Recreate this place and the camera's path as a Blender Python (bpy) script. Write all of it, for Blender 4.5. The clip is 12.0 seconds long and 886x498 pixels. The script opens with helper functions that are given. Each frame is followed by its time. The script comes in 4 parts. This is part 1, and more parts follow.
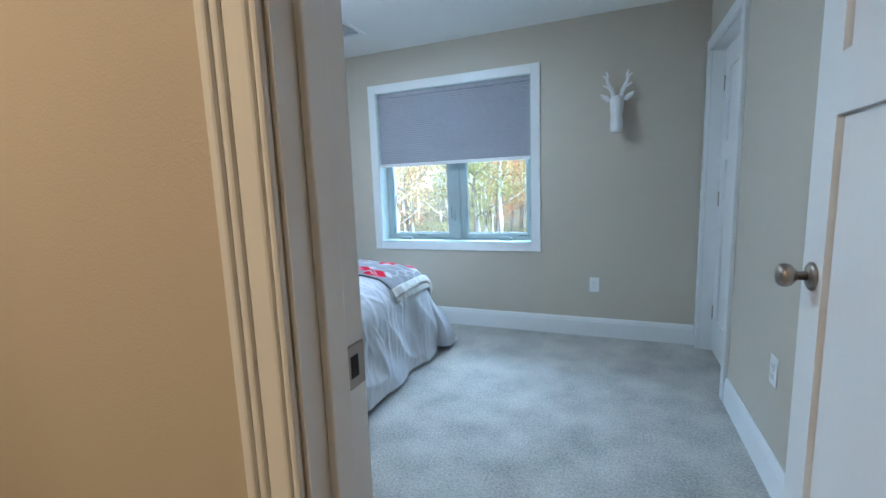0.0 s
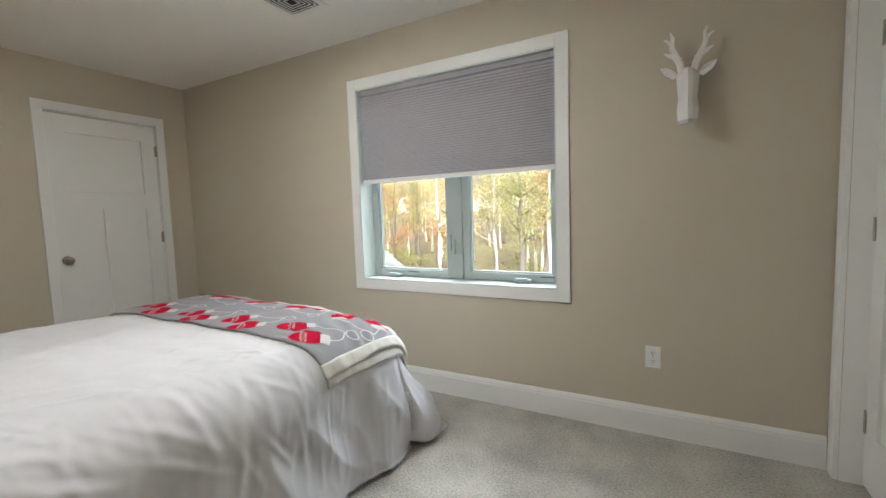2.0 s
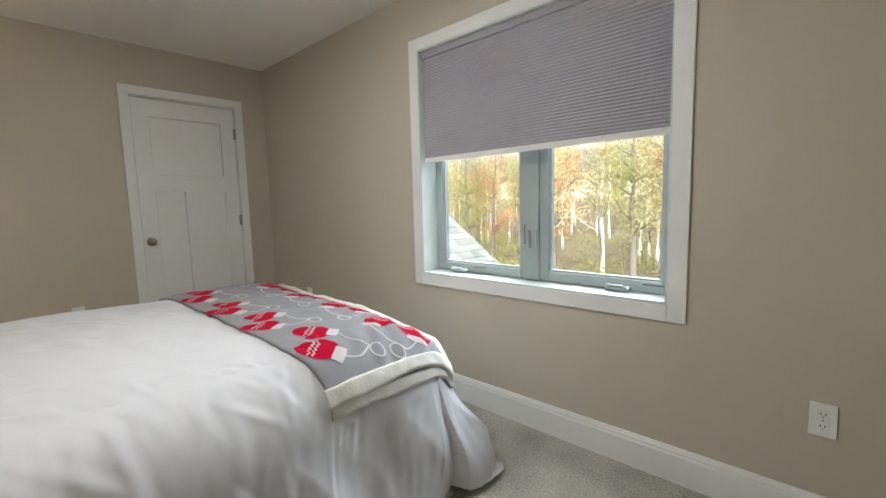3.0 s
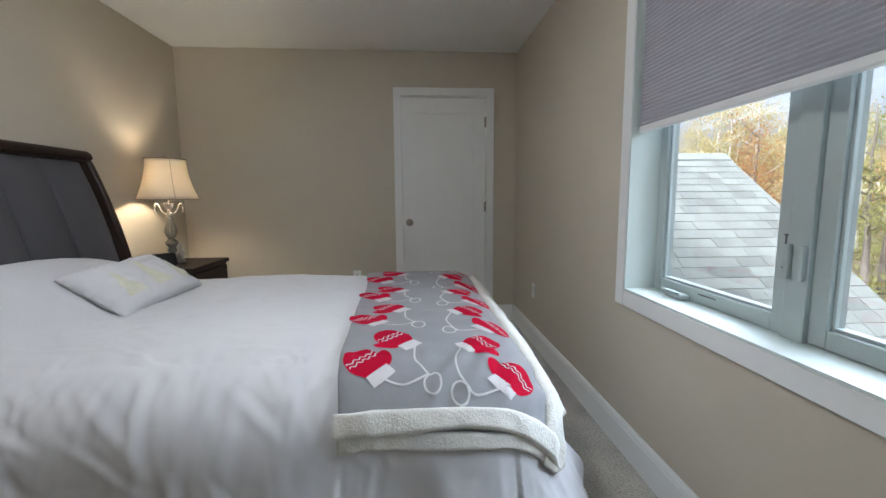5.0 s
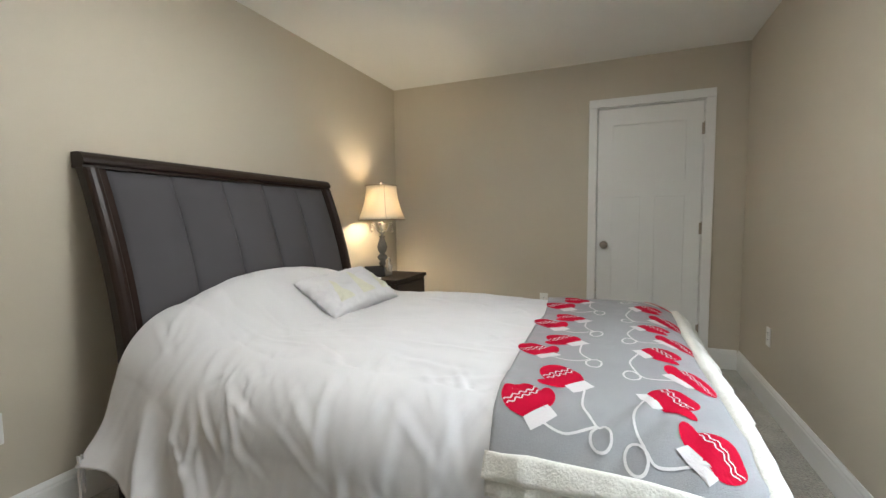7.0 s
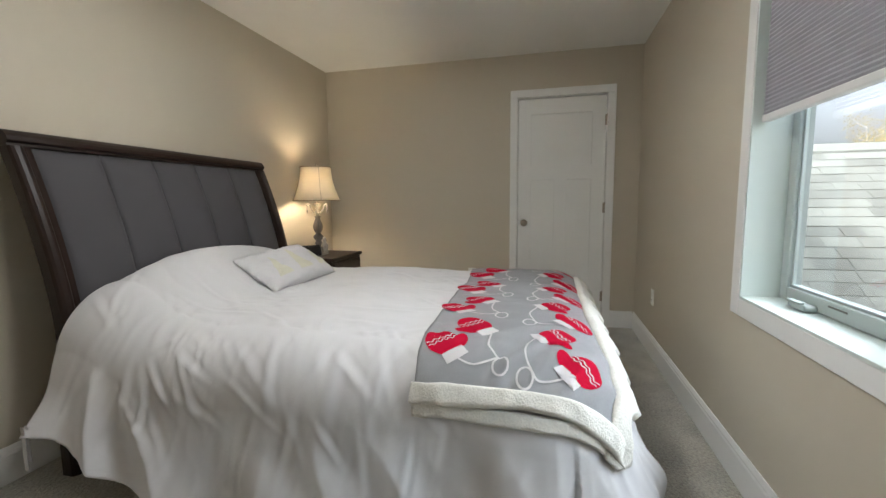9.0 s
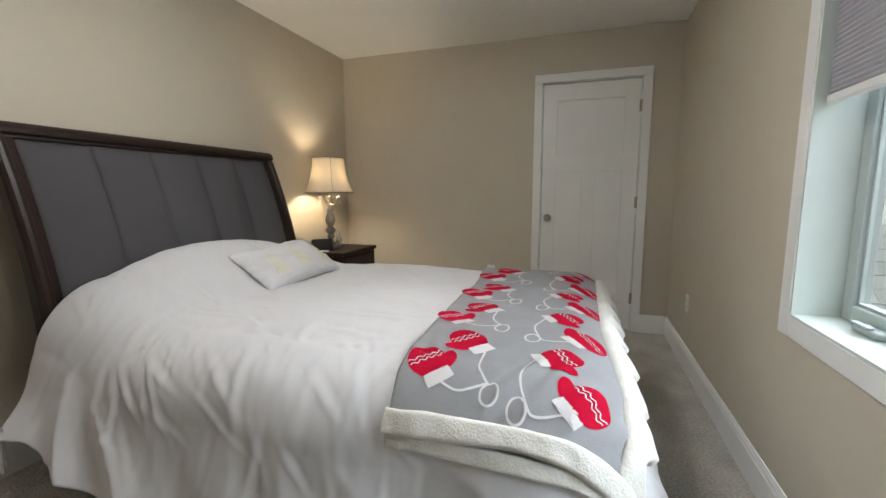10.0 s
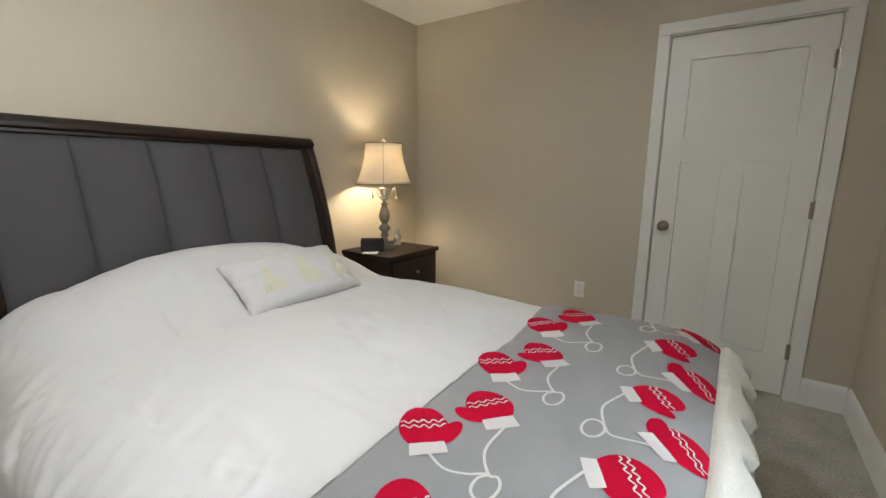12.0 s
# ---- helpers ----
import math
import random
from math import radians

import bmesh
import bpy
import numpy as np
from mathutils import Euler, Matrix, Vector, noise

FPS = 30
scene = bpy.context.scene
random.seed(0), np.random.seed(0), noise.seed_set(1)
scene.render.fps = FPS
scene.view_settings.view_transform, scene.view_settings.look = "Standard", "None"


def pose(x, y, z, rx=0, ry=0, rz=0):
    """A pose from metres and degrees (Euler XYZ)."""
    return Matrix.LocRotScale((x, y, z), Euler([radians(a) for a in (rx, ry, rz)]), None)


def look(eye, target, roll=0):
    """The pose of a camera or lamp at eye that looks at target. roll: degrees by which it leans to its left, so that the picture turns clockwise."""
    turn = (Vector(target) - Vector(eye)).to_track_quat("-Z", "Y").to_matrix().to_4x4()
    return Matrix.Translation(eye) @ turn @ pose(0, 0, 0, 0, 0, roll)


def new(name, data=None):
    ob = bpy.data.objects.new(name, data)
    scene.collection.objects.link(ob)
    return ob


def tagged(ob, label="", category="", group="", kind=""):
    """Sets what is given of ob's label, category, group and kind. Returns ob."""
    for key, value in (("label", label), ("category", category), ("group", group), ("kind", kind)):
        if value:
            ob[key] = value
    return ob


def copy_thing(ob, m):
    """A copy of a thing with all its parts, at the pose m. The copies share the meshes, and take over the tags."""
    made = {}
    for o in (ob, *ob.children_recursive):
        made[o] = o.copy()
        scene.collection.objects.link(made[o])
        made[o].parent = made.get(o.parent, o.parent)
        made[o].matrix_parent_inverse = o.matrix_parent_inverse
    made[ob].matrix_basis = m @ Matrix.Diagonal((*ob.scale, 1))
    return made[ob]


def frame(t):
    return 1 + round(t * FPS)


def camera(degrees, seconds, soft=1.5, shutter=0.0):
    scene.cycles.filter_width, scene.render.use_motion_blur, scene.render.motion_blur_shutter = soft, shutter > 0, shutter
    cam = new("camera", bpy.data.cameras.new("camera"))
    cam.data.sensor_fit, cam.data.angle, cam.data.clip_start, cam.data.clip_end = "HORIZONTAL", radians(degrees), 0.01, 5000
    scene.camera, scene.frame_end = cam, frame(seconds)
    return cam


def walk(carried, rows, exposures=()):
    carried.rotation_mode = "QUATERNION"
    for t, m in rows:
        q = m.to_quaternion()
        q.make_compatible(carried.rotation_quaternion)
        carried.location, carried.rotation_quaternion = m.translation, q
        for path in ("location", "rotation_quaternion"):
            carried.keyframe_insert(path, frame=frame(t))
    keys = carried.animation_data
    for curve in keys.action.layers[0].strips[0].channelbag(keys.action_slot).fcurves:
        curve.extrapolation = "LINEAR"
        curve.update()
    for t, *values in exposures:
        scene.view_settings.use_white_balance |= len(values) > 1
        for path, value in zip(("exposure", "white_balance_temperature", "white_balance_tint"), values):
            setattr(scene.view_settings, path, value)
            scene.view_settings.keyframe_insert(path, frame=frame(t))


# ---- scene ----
cam = camera(92.9, 12.0)
PATH = [
    (0, (0.065, 0.071, 1.213), (-0.676, 1.907, 0.934), -2.1),
    (0.5, (0.072, 0.322, 1.209), (-0.511, 2.22, 0.968), -1.9),
    (1, (0.081, 0.565, 1.194), (-0.573, 2.444, 0.991), -1.8),
    (1.5, (0.091, 0.84, 1.204), (-0.715, 2.661, 1.026), -1.9),
    (2, (0.04, 1.151, 1.198), (-0.924, 2.895, 1.035), -1.9),
    (2.5, (-0.018, 1.437, 1.19), (-1.158, 3.069, 1.004), -1.7),
    (4.5, (-0.138, 2.402, 1.15), (-2.05, 2.934, 0.904), -0.7),
    (5, (-0.153, 2.597, 1.165), (-2.133, 2.74, 0.924), -0.4),
    (5.5, (-0.235, 2.688, 1.163), (-2.207, 2.436, 0.943), -0.3),
    (6, (-0.235, 2.707, 1.173), (-2.147, 2.153, 0.977), -0.3),
    (6.5, (-0.213, 2.722, 1.178), (-2.07, 1.996, 1.019), -0.4),
    (7, (-0.26, 2.674, 1.168), (-2.104, 1.912, 1.027), -0.5),
    (9, (-0.042, 2.78, 1.148), (-1.971, 2.304, 0.924), -0.6),
    (9.5, (-0.073, 2.798, 1.163), (-1.988, 2.28, 0.909), -0.4),
    (10, (-0.269, 2.863, 1.167), (-2.151, 2.24, 0.9), -0.2),
    (10.5, (-0.462, 2.916, 1.176), (-2.275, 2.127, 0.872), -0.0),
    (11, (-0.669, 3.008, 1.198), (-2.417, 2.091, 0.872), 0.3),
    (11.5, (-0.889, 2.997, 1.212), (-2.569, 1.966, 0.87), 0.6),
    (12, (-1.073, 2.926, 1.26), (-2.694, 1.812, 0.899), 0.7),
]
EXPOSURES = [(0, 1.55, 4350, 1), (0.3, 1.6, 4800, 4), (0.6, 1.6, 5500, 8), (1.0, 1.5, 5950, 8), (2.7, 1.43, 6050, 8), (4.3, 1.0, 5450, 9), (5.0, 1.05, 5550, 9), (5.5, 1.1, 5800, 9), (6.5, 1.5, 6000, 7), (7.2, 1.52, 6000, 7), (9.0, 1.26, 6050, 8), (10.5, 1.29, 6050, 9), (12, 1.40, 6100, 7)]
walk(cam, [(t, look(eye, target, roll)) for t, eye, target, roll in PATH], EXPOSURES)

# ---- world, sun, lamps, exposure ----
world = bpy.data.worlds.new("sky")
scene.world = world
world.use_nodes = True
sky = world.node_tree.nodes.new("ShaderNodeTexSky")
sky.sky_type, sky.sun_disc = "NISHITA", False
sky.sun_elevation, sky.sun_rotation = radians(42), radians(150)
sky.air_density, sky.dust_density, sky.ozone_density = 1.0, 7.0, 0.6
haze = world.node_tree.nodes.new("ShaderNodeHueSaturation")
haze.inputs["Saturation"].default_value, haze.inputs["Value"].default_value = 0.25, 1.3
world.node_tree.links.new(sky.outputs[0], haze.inputs["Color"])
world.node_tree.links.new(haze.outputs[0], world.node_tree.nodes["Background"].inputs[0])
world.node_tree.nodes["Background"].inputs[1].default_value = 0.15

sun = new("sun", bpy.data.lights.new("sun", "SUN"))
sun.data.energy, sun.data.angle, sun.data.color = 2.6, radians(14), (1.0, 0.96, 0.9)
sun.matrix_basis = look((6, -10, 11), (0, 0, 0))


def area_lamp(name, eye, target, sx, sy, watts, colour):
    lamp = new(name, bpy.data.lights.new(name, "AREA"))
    lamp.data.shape, lamp.data.size, lamp.data.size_y = "RECTANGLE", sx, sy
    lamp.data.energy, lamp.data.color = watts, colour
    lamp.matrix_basis = look(eye, target)
    return lamp


# the bright sky in front of the window, and the warm ceiling lamp of the hall
area_lamp("window_daylight", (-2.2, 10.0, 6.3), (-1.25, 3.2, 0.9), 13.0, 4.4, 1000, (0.90, 0.96, 1.0))
area_lamp("hall_lamp", (-0.9, -0.6, 2.40), (-0.9, -0.6, 0), 0.4, 0.4, 10.0, (1.0, 0.585, 0.265))

# ---- materials ----
MATS = {}


def material(name, colour, rough=0.6, metal=0.0, vary=0.06, scale=3.0, fine=0.0, fine_scale=200.0,
             bump=0.0, sheen=0.0, spec=0.5, stretch=(1, 1, 1), per_object=0.0, translucent=0.0, coords="Object", per_island=0.0):
    """A surface with broad tone variation, fine grain and relief."""
    m = bpy.data.materials.new(name)
    m.use_nodes = True
    nt = m.node_tree
    n, lk = nt.nodes, nt.links
    b = n["Principled BSDF"]
    b.inputs["Roughness"].default_value, b.inputs["Metallic"].default_value = rough, metal
    b.inputs["Specular IOR Level"].default_value = spec
    if sheen:
        b.inputs["Sheen Weight"].default_value = sheen
    co = n.new("ShaderNodeTexCoord")
    mp = n.new("ShaderNodeMapping")
    mp.inputs["Scale"].default_value = stretch
    lk.new(co.outputs[coords], mp.inputs[0])
    broad, grain = n.new("ShaderNodeTexNoise"), n.new("ShaderNodeTexNoise")
    broad.inputs["Scale"].default_value, broad.inputs["Detail"].default_value = scale, 4
    grain.inputs["Scale"].default_value, grain.inputs["Detail"].default_value = fine_scale, 3
    lk.new(mp.outputs[0], broad.inputs["Vector"])
    lk.new(mp.outputs[0], grain.inputs["Vector"])
    total = n.new("ShaderNodeMath")
    total.operation = "MULTIPLY_ADD"
    lk.new(broad.outputs["Fac"], total.inputs[0])
    total.inputs[1].default_value, total.inputs[2].default_value = vary * 2.4, 1 - vary * 1.2 - fine * 1.2
    second = n.new("ShaderNodeMath")
    second.operation = "MULTIPLY_ADD"
    lk.new(grain.outputs["Fac"], second.inputs[0])
    second.inputs[1].default_value = fine * 2.4
    lk.new(total.outputs[0], second.inputs[2])
    value = second.outputs[0]
    for amount, node, socket in ((per_object, "ShaderNodeObjectInfo", "Random"), (per_island, "ShaderNodeNewGeometry", "Random Per Island")):
        if amount:
            info, third = n.new(node), n.new("ShaderNodeMath")
            third.operation = "MULTIPLY_ADD"
            lk.new(info.outputs[socket], third.inputs[0])
            third.inputs[1].default_value = amount
            lk.new(value, third.inputs[2])
            value = third.outputs[0]
    mix = n.new("ShaderNodeVectorMath")
    mix.operation = "SCALE"
    mix.inputs[0].default_value = colour
    lk.new(value, mix.inputs["Scale"])
    lk.new(mix.outputs[0], b.inputs["Base Color"])
    if bump:
        bp = n.new("ShaderNodeBump")
        bp.inputs["Strength"].default_value, bp.inputs["Distance"].default_value = 1.0, bump
        lk.new(grain.outputs["Fac"], bp.inputs["Height"])
        lk.new(bp.outputs[0], b.inputs["Normal"])
    if translucent:
        tr, ms = n.new("ShaderNodeBsdfTranslucent"), n.new("ShaderNodeMixShader")
        lk.new(mix.outputs[0], tr.inputs[0])
        ms.inputs[0].default_value = translucent
        lk.new(b.outputs[0], ms.inputs[1])
        lk.new(tr.outputs[0], ms.inputs[2])
        lk.new(ms.outputs[0], n["Material Output"].inputs["Surface"])
    MATS[name] = m
    return m


WALL = material("wall_paint", (0.535, 0.483, 0.387), 0.55, vary=0.03, scale=1.5, fine=0.012, fine_scale=260, bump=0.0006, spec=0.35)
CEILING = material("ceiling_paint", (0.86, 0.85, 0.81), 0.8, vary=0.02, fine=0.02, fine_scale=90, bump=0.001, spec=0.2)
TRIM = material("white_trim_paint", (0.80, 0.80, 0.78), 0.32, vary=0.02, scale=4, fine=0.01, fine_scale=60, bump=0.0002)
# white vinyl greyed in its colour for the backlit sashes and mullion
BACKLIT_VINYL = material("white_vinyl_backlit", (0.40, 0.45, 0.435), 0.35, vary=0.03, scale=5)
VINYL = material("white_vinyl", (0.62, 0.68, 0.64), 0.3, vary=0.02, scale=5)
CARPET = material("carpet_pile", (0.43, 0.41, 0.36), 0.95, vary=0.48, scale=4.2, fine=0.55, fine_scale=90, bump=0.011, sheen=0.35, spec=0.1)
ESPRESSO = material("espresso_wood", (0.017, 0.0088, 0.006), 0.45, vary=0.35, scale=9, fine=0.2, fine_scale=60, bump=0.0004, stretch=(0.15, 1, 1), spec=0.3)
UPHOLSTERY = material("grey_upholstery", (0.075, 0.072, 0.077), 0.85, vary=0.08, scale=5, fine=0.12, fine_scale=700, bump=0.0006, sheen=0.05, spec=0.2)
COTTON = material("white_cotton", (0.575, 0.568, 0.575), 0.8, vary=0.03, scale=2.5, fine=0.03, fine_scale=420, bump=0.0006, sheen=0.1, spec=0.2)
FLEECE = material("grey_fleece", (0.245, 0.244, 0.25), 0.9, vary=0.10, scale=7, fine=0.10, fine_scale=350, bump=0.0015, sheen=0.15, spec=0.1)
SHERPA = material("cream_sherpa", (0.64, 0.62, 0.56), 0.95, vary=0.08, scale=12, fine=0.14, fine_scale=160, bump=0.003, sheen=0.3, spec=0.1)
RED = material("red_print", (0.39, 0.004, 0.026), 0.85, vary=0.10, scale=9, fine=0.15, fine_scale=350, bump=0.001, spec=0.05)
PRINT = material("white_print", (0.55, 0.525, 0.52), 0.9, vary=0.06, scale=9, fine=0.10, fine_scale=350, bump=0.001, spec=0.1)
GOLD_PRINT = material("pale_gold_print", (0.58, 0.57, 0.46), 0.85, vary=0.10, scale=14, fine=0.15, fine_scale=300, spec=0.2)
NICKEL = material("aged_nickel", (0.36, 0.31, 0.26), 0.28, metal=1.0, vary=0.12, scale=30)
SHADE = material("pleated_shade_fabric", (0.41, 0.41, 0.44), 0.9, vary=0.03, scale=4, fine=0.05, fine_scale=400, spec=0.1, translucent=0.06)
LINEN = material("cream_linen_shade", (0.80, 0.72, 0.57), 0.9, vary=0.04, scale=9, fine=0.08, fine_scale=260, spec=0.1, translucent=0.17)
SHADE_TRIM = material("taupe_shade_trim", (0.26, 0.21, 0.15), 0.85, vary=0.1, scale=30)
LAMP_GREY = material("weathered_grey_wood", (0.13, 0.122, 0.11), 0.7, vary=0.3, scale=22, fine=0.2, fine_scale=120, bump=0.001)
SILVER = material("silver_ceramic", (0.50, 0.48, 0.45), 0.2, metal=0.6, vary=0.06, scale=30)
CERAMIC = material("white_gloss_ceramic", (0.80, 0.79, 0.77), 0.2, vary=0.02, scale=8)
PLASTIC = material("white_plastic", (0.80, 0.80, 0.77), 0.35, vary=0.01)
BLACK = material("black_plastic", (0.010, 0.010, 0.011), 0.6, vary=0.1, scale=40, spec=0.1)
# near-black that stands in for shade inside the vent and latch hole
DARK = material("void_shade", (0.02, 0.02, 0.02), 0.8, vary=0.1)
SHINGLE = material("grey_shingle", (0.125, 0.127, 0.112), 0.9, vary=0.16, scale=6, fine=0.25, fine_scale=90, bump=0.003, per_object=0.65, spec=0.15)
SIDING = material("white_siding", (0.75, 0.75, 0.73), 0.6, vary=0.04)
BARK = material("birch_bark", (0.66, 0.63, 0.58), 0.8, vary=0.35, scale=3, fine=0.3, fine_scale=14, stretch=(1, 1, 2.5))
BARK_DARK = material("grey_bark", (0.20, 0.17, 0.14), 0.9, vary=0.35, scale=3, fine=0.3, fine_scale=14)
LEAF_GOLD = material("golden_leaves", (0.47, 0.39, 0.18), 0.7, vary=0.3, scale=0.8, fine=0.2, fine_scale=4, per_island=0.35, translucent=0.3)
LEAF_GREEN = material("yellow_green_leaves", (0.27, 0.27, 0.09), 0.7, vary=0.3, scale=0.8, fine=0.2, fine_scale=4, per_island=0.3, translucent=0.3)
LEAF_RUST = material("rust_leaves", (0.40, 0.21, 0.08), 0.7, vary=0.3, scale=0.8, fine=0.2, fine_scale=4, per_island=0.3, translucent=0.3)
GROUND = material("leaf_litter", (0.16, 0.13, 0.07), 0.95, vary=0.4, scale=0.25, fine=0.3, fine_scale=6, bump=0.05)
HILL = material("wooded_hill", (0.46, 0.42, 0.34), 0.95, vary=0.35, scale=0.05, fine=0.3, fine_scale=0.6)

GLASS = bpy.data.materials.new("window_glass")
GLASS.use_nodes = True
GLASS.node_tree.nodes["Principled BSDF"].inputs["Transmission Weight"].default_value = 1
GLASS.node_tree.nodes["Principled BSDF"].inputs["Roughness"].default_value = 0.0
GLASS.node_tree.nodes["Principled BSDF"].inputs["IOR"].default_value = 1.45
CRYSTAL = bpy.data.materials.new("clear_crystal")
CRYSTAL.use_nodes = True
CRYSTAL.node_tree.nodes["Principled BSDF"].inputs["Transmission Weight"].default_value = 0.85
CRYSTAL.node_tree.nodes["Principled BSDF"].inputs["Roughness"].default_value = 0.03
BULB = bpy.data.materials.new("glowing_bulb")
BULB.use_nodes = True
BULB.node_tree.nodes["Principled BSDF"].inputs["Emission Color"].default_value = (1.0, 0.80, 0.56, 1)
BULB.node_tree.nodes["Principled BSDF"].inputs["Emission Strength"].default_value = 104

# glow of the unseen ceiling bowl, an added fill light
BOWL = bpy.data.materials.new("fill_bowl_glow")
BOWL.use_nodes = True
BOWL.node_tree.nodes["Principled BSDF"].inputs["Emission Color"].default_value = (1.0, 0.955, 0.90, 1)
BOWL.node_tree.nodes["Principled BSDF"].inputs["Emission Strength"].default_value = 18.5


# ---- mesh helpers ----
def finish(name, bm, mat, smooth=False):
    bmesh.ops.recalc_face_normals(bm, faces=bm.faces)
    me = bpy.data.meshes.new(name)
    bm.to_mesh(me)
    bm.free()
    me.materials.append(mat)
    if smooth:
        me.polygons.foreach_set("use_smooth", [True] * len(me.polygons))
    return me


def part(name, bm, mat, parent, label="", smooth=False, at=None):
    ob = new(name, finish(name, bm, mat, smooth))
    ob.parent = parent
    if at is not None:
        ob.matrix_basis = at
    return tagged(ob, label) if label else ob


def thing(name, label, category, at=None, kind="", group=""):
    ob = new(name)
    ob.empty_display_size = 0.1
    if at is not None:
        ob.matrix_basis = at
    return tagged(ob, label, category, group, kind)


def add_box(bm, lo, hi, bevel=0.0, segments=2):
    c = [(a + b) / 2 for a, b in zip(lo, hi)]
    s = [abs(b - a) for a, b in zip(lo, hi)]
    made = bmesh.ops.create_cube(bm, size=1, matrix=Matrix.Translation(c) @ Matrix.Diagonal((*s, 1)))
    if bevel:
        edges = list({e for v in made["verts"] for e in v.link_edges})
        bmesh.ops.bevel(bm, geom=edges, offset=bevel, segments=segments, affect="EDGES", profile=0.5)
    return bm


def box(lo, hi, bevel=0.0, segments=2):
    return add_box(bmesh.new(), lo, hi, bevel, segments)


def boxes(*pairs, bevel=0.0):
    bm = bmesh.new()
    for lo, hi in pairs:
        add_box(bm, lo, hi, bevel)
    return bm


def lathe(profile, steps=24, bm=None, m=Matrix(), flute=0.0, flutes=8):
    """Turn (radius, height) pairs about z."""
    bm = bm or bmesh.new()
    rings = []
    for r, z in profile:
        ring = []
        for i in range(steps):
            a = math.tau * i / steps
            q = r * (1 + flute * math.cos(a * flutes))
            ring.append(bm.verts.new(m @ Vector((q * math.cos(a), q * math.sin(a), z))))
        rings.append(ring)
    for lo, hi in zip(rings, rings[1:]):
        for i in range(steps):
            j = (i + 1) % steps
            bm.faces.new((lo[i], lo[j], hi[j], hi[i]))
    for ring, r in ((rings[0], profile[0][0]), (rings[-1], profile[-1][0])):
        if r > 0:
            bm.faces.new(ring)
    return bm


def tube(points, radii, steps=8, bm=None):
    """A tapered limb along points."""
    bm = bm or bmesh.new()
    rings = []
    for i, p in enumerate(points):
        p = Vector(p)
        ahead = Vector(points[min(i + 1, len(points) - 1)]) - Vector(points[max(i - 1, 0)])
        q = ahead.to_track_quat("Z", "Y")
        rings.append([bm.verts.new(p + q @ Vector((radii[i] * math.cos(a), radii[i] * math.sin(a), 0)))
                      for a in (math.tau * k / steps for k in range(steps))])
    for lo, hi in zip(rings, rings[1:]):
        for i in range(steps):
            bm.faces.new((lo[i], lo[(i + 1) % steps], hi[(i + 1) % steps], hi[i]))
    bm.faces.new(rings[0])
    bm.faces.new(rings[-1])
    return bm


def extrude_profile(profile, p0, p1, out, bm=None):
    """Run a moulding profile of (depth, height) from p0 to p1; out: the way depth points."""
    bm = bm or bmesh.new()
    out = Vector(out)
    ends = [[bm.verts.new(Vector(p) + out * d + Vector((0, 0, h))) for d, h in profile] for p in (p0, p1)]
    n = len(profile)
    for i in range(n):
        bm.faces.new((ends[0][i], ends[0][(i + 1) % n], ends[1][(i + 1) % n], ends[1][i]))
    bm.faces.new(ends[0])
    bm.faces.new(ends[1])
    return bm


def smoothstep(a, b, x):
    t = min(max((x - a) / (b - a), 0.0), 1.0)
    return t * t * (3 - 2 * t)


# ---- the room's shell ----
XL, XR, YS, YN, H = -4.02, 0.665, 0.61, 3.55, 2.44
DOOR_H = 2.065
ED0, ED1, YE = -0.257, 0.53, 0.54


def structure(name, bm, mat, label, category):
    return tagged(new(name, finish(name, bm, mat)), label, category, kind="structure")


structure("floor", boxes(((XL - 0.3, YS - 0.06, -0.12), (XR + 0.3, YN + 0.20, 0.0)), ((-1.9, -1.7, -0.12), (1.4, YS - 0.06, 0.0))), CARPET,
          "grey-beige cut-pile carpet with brushed patches", "carpet")
structure("ceiling", boxes(((XL - 0.14, YS - 0.12, H), (XR + 0.14, YN + 0.20, H + 0.12)), ((-1.9, -1.7, H), (1.4, YS - 0.12, H + 0.12))), CEILING,
          "flat white painted ceiling", "ceiling")
WX0, WX1, WZ0, WZ1 = -1.95, -0.543, 0.748, 2.092
structure("wall_north", boxes(((XL - 0.14, YN, 0), (WX0, YN + 0.20, H)), ((WX1, YN, 0), (XR + 0.14, YN + 0.20, H)),
                              ((WX0, YN, 0), (WX1, YN + 0.20, WZ0)), ((WX0, YN, WZ1), (WX1, YN + 0.20, H))), WALL,
          "greige painted wall around the window", "wall")
LD0, LD1 = 2.51, 3.277
structure("wall_west", boxes(((XL - 0.12, YS, 0), (XL, LD0, H)), ((XL - 0.12, LD1, 0), (XL, YN, H)), ((XL - 0.12, LD0, DOOR_H), (XL, LD1, H))), WALL,
          "greige painted wall with a white door", "wall")
CD0, CD1 = 2.71, 3.47
structure("wall_east", boxes(((XR, YE, 0), (XR + 0.12, CD0, H)), ((XR, CD1, 0), (XR + 0.12, YN, H)), ((XR, CD0, DOOR_H), (XR + 0.12, CD1, H))), WALL,
          "greige painted wall with a closet door", "wall")
structure("wall_south", boxes(((XL - 0.12, YS - 0.12, 0), (-0.8, YS, H)), ((-0.8, YE - 0.12, 0), (ED0, YE, H)), ((ED1, YE - 0.12, 0), (XR + 0.12, YE, H)), ((ED0, YE - 0.12, DOOR_H), (ED1, YE, H))), WALL,
          "greige painted wall behind the bed, with the entry doorway", "wall")
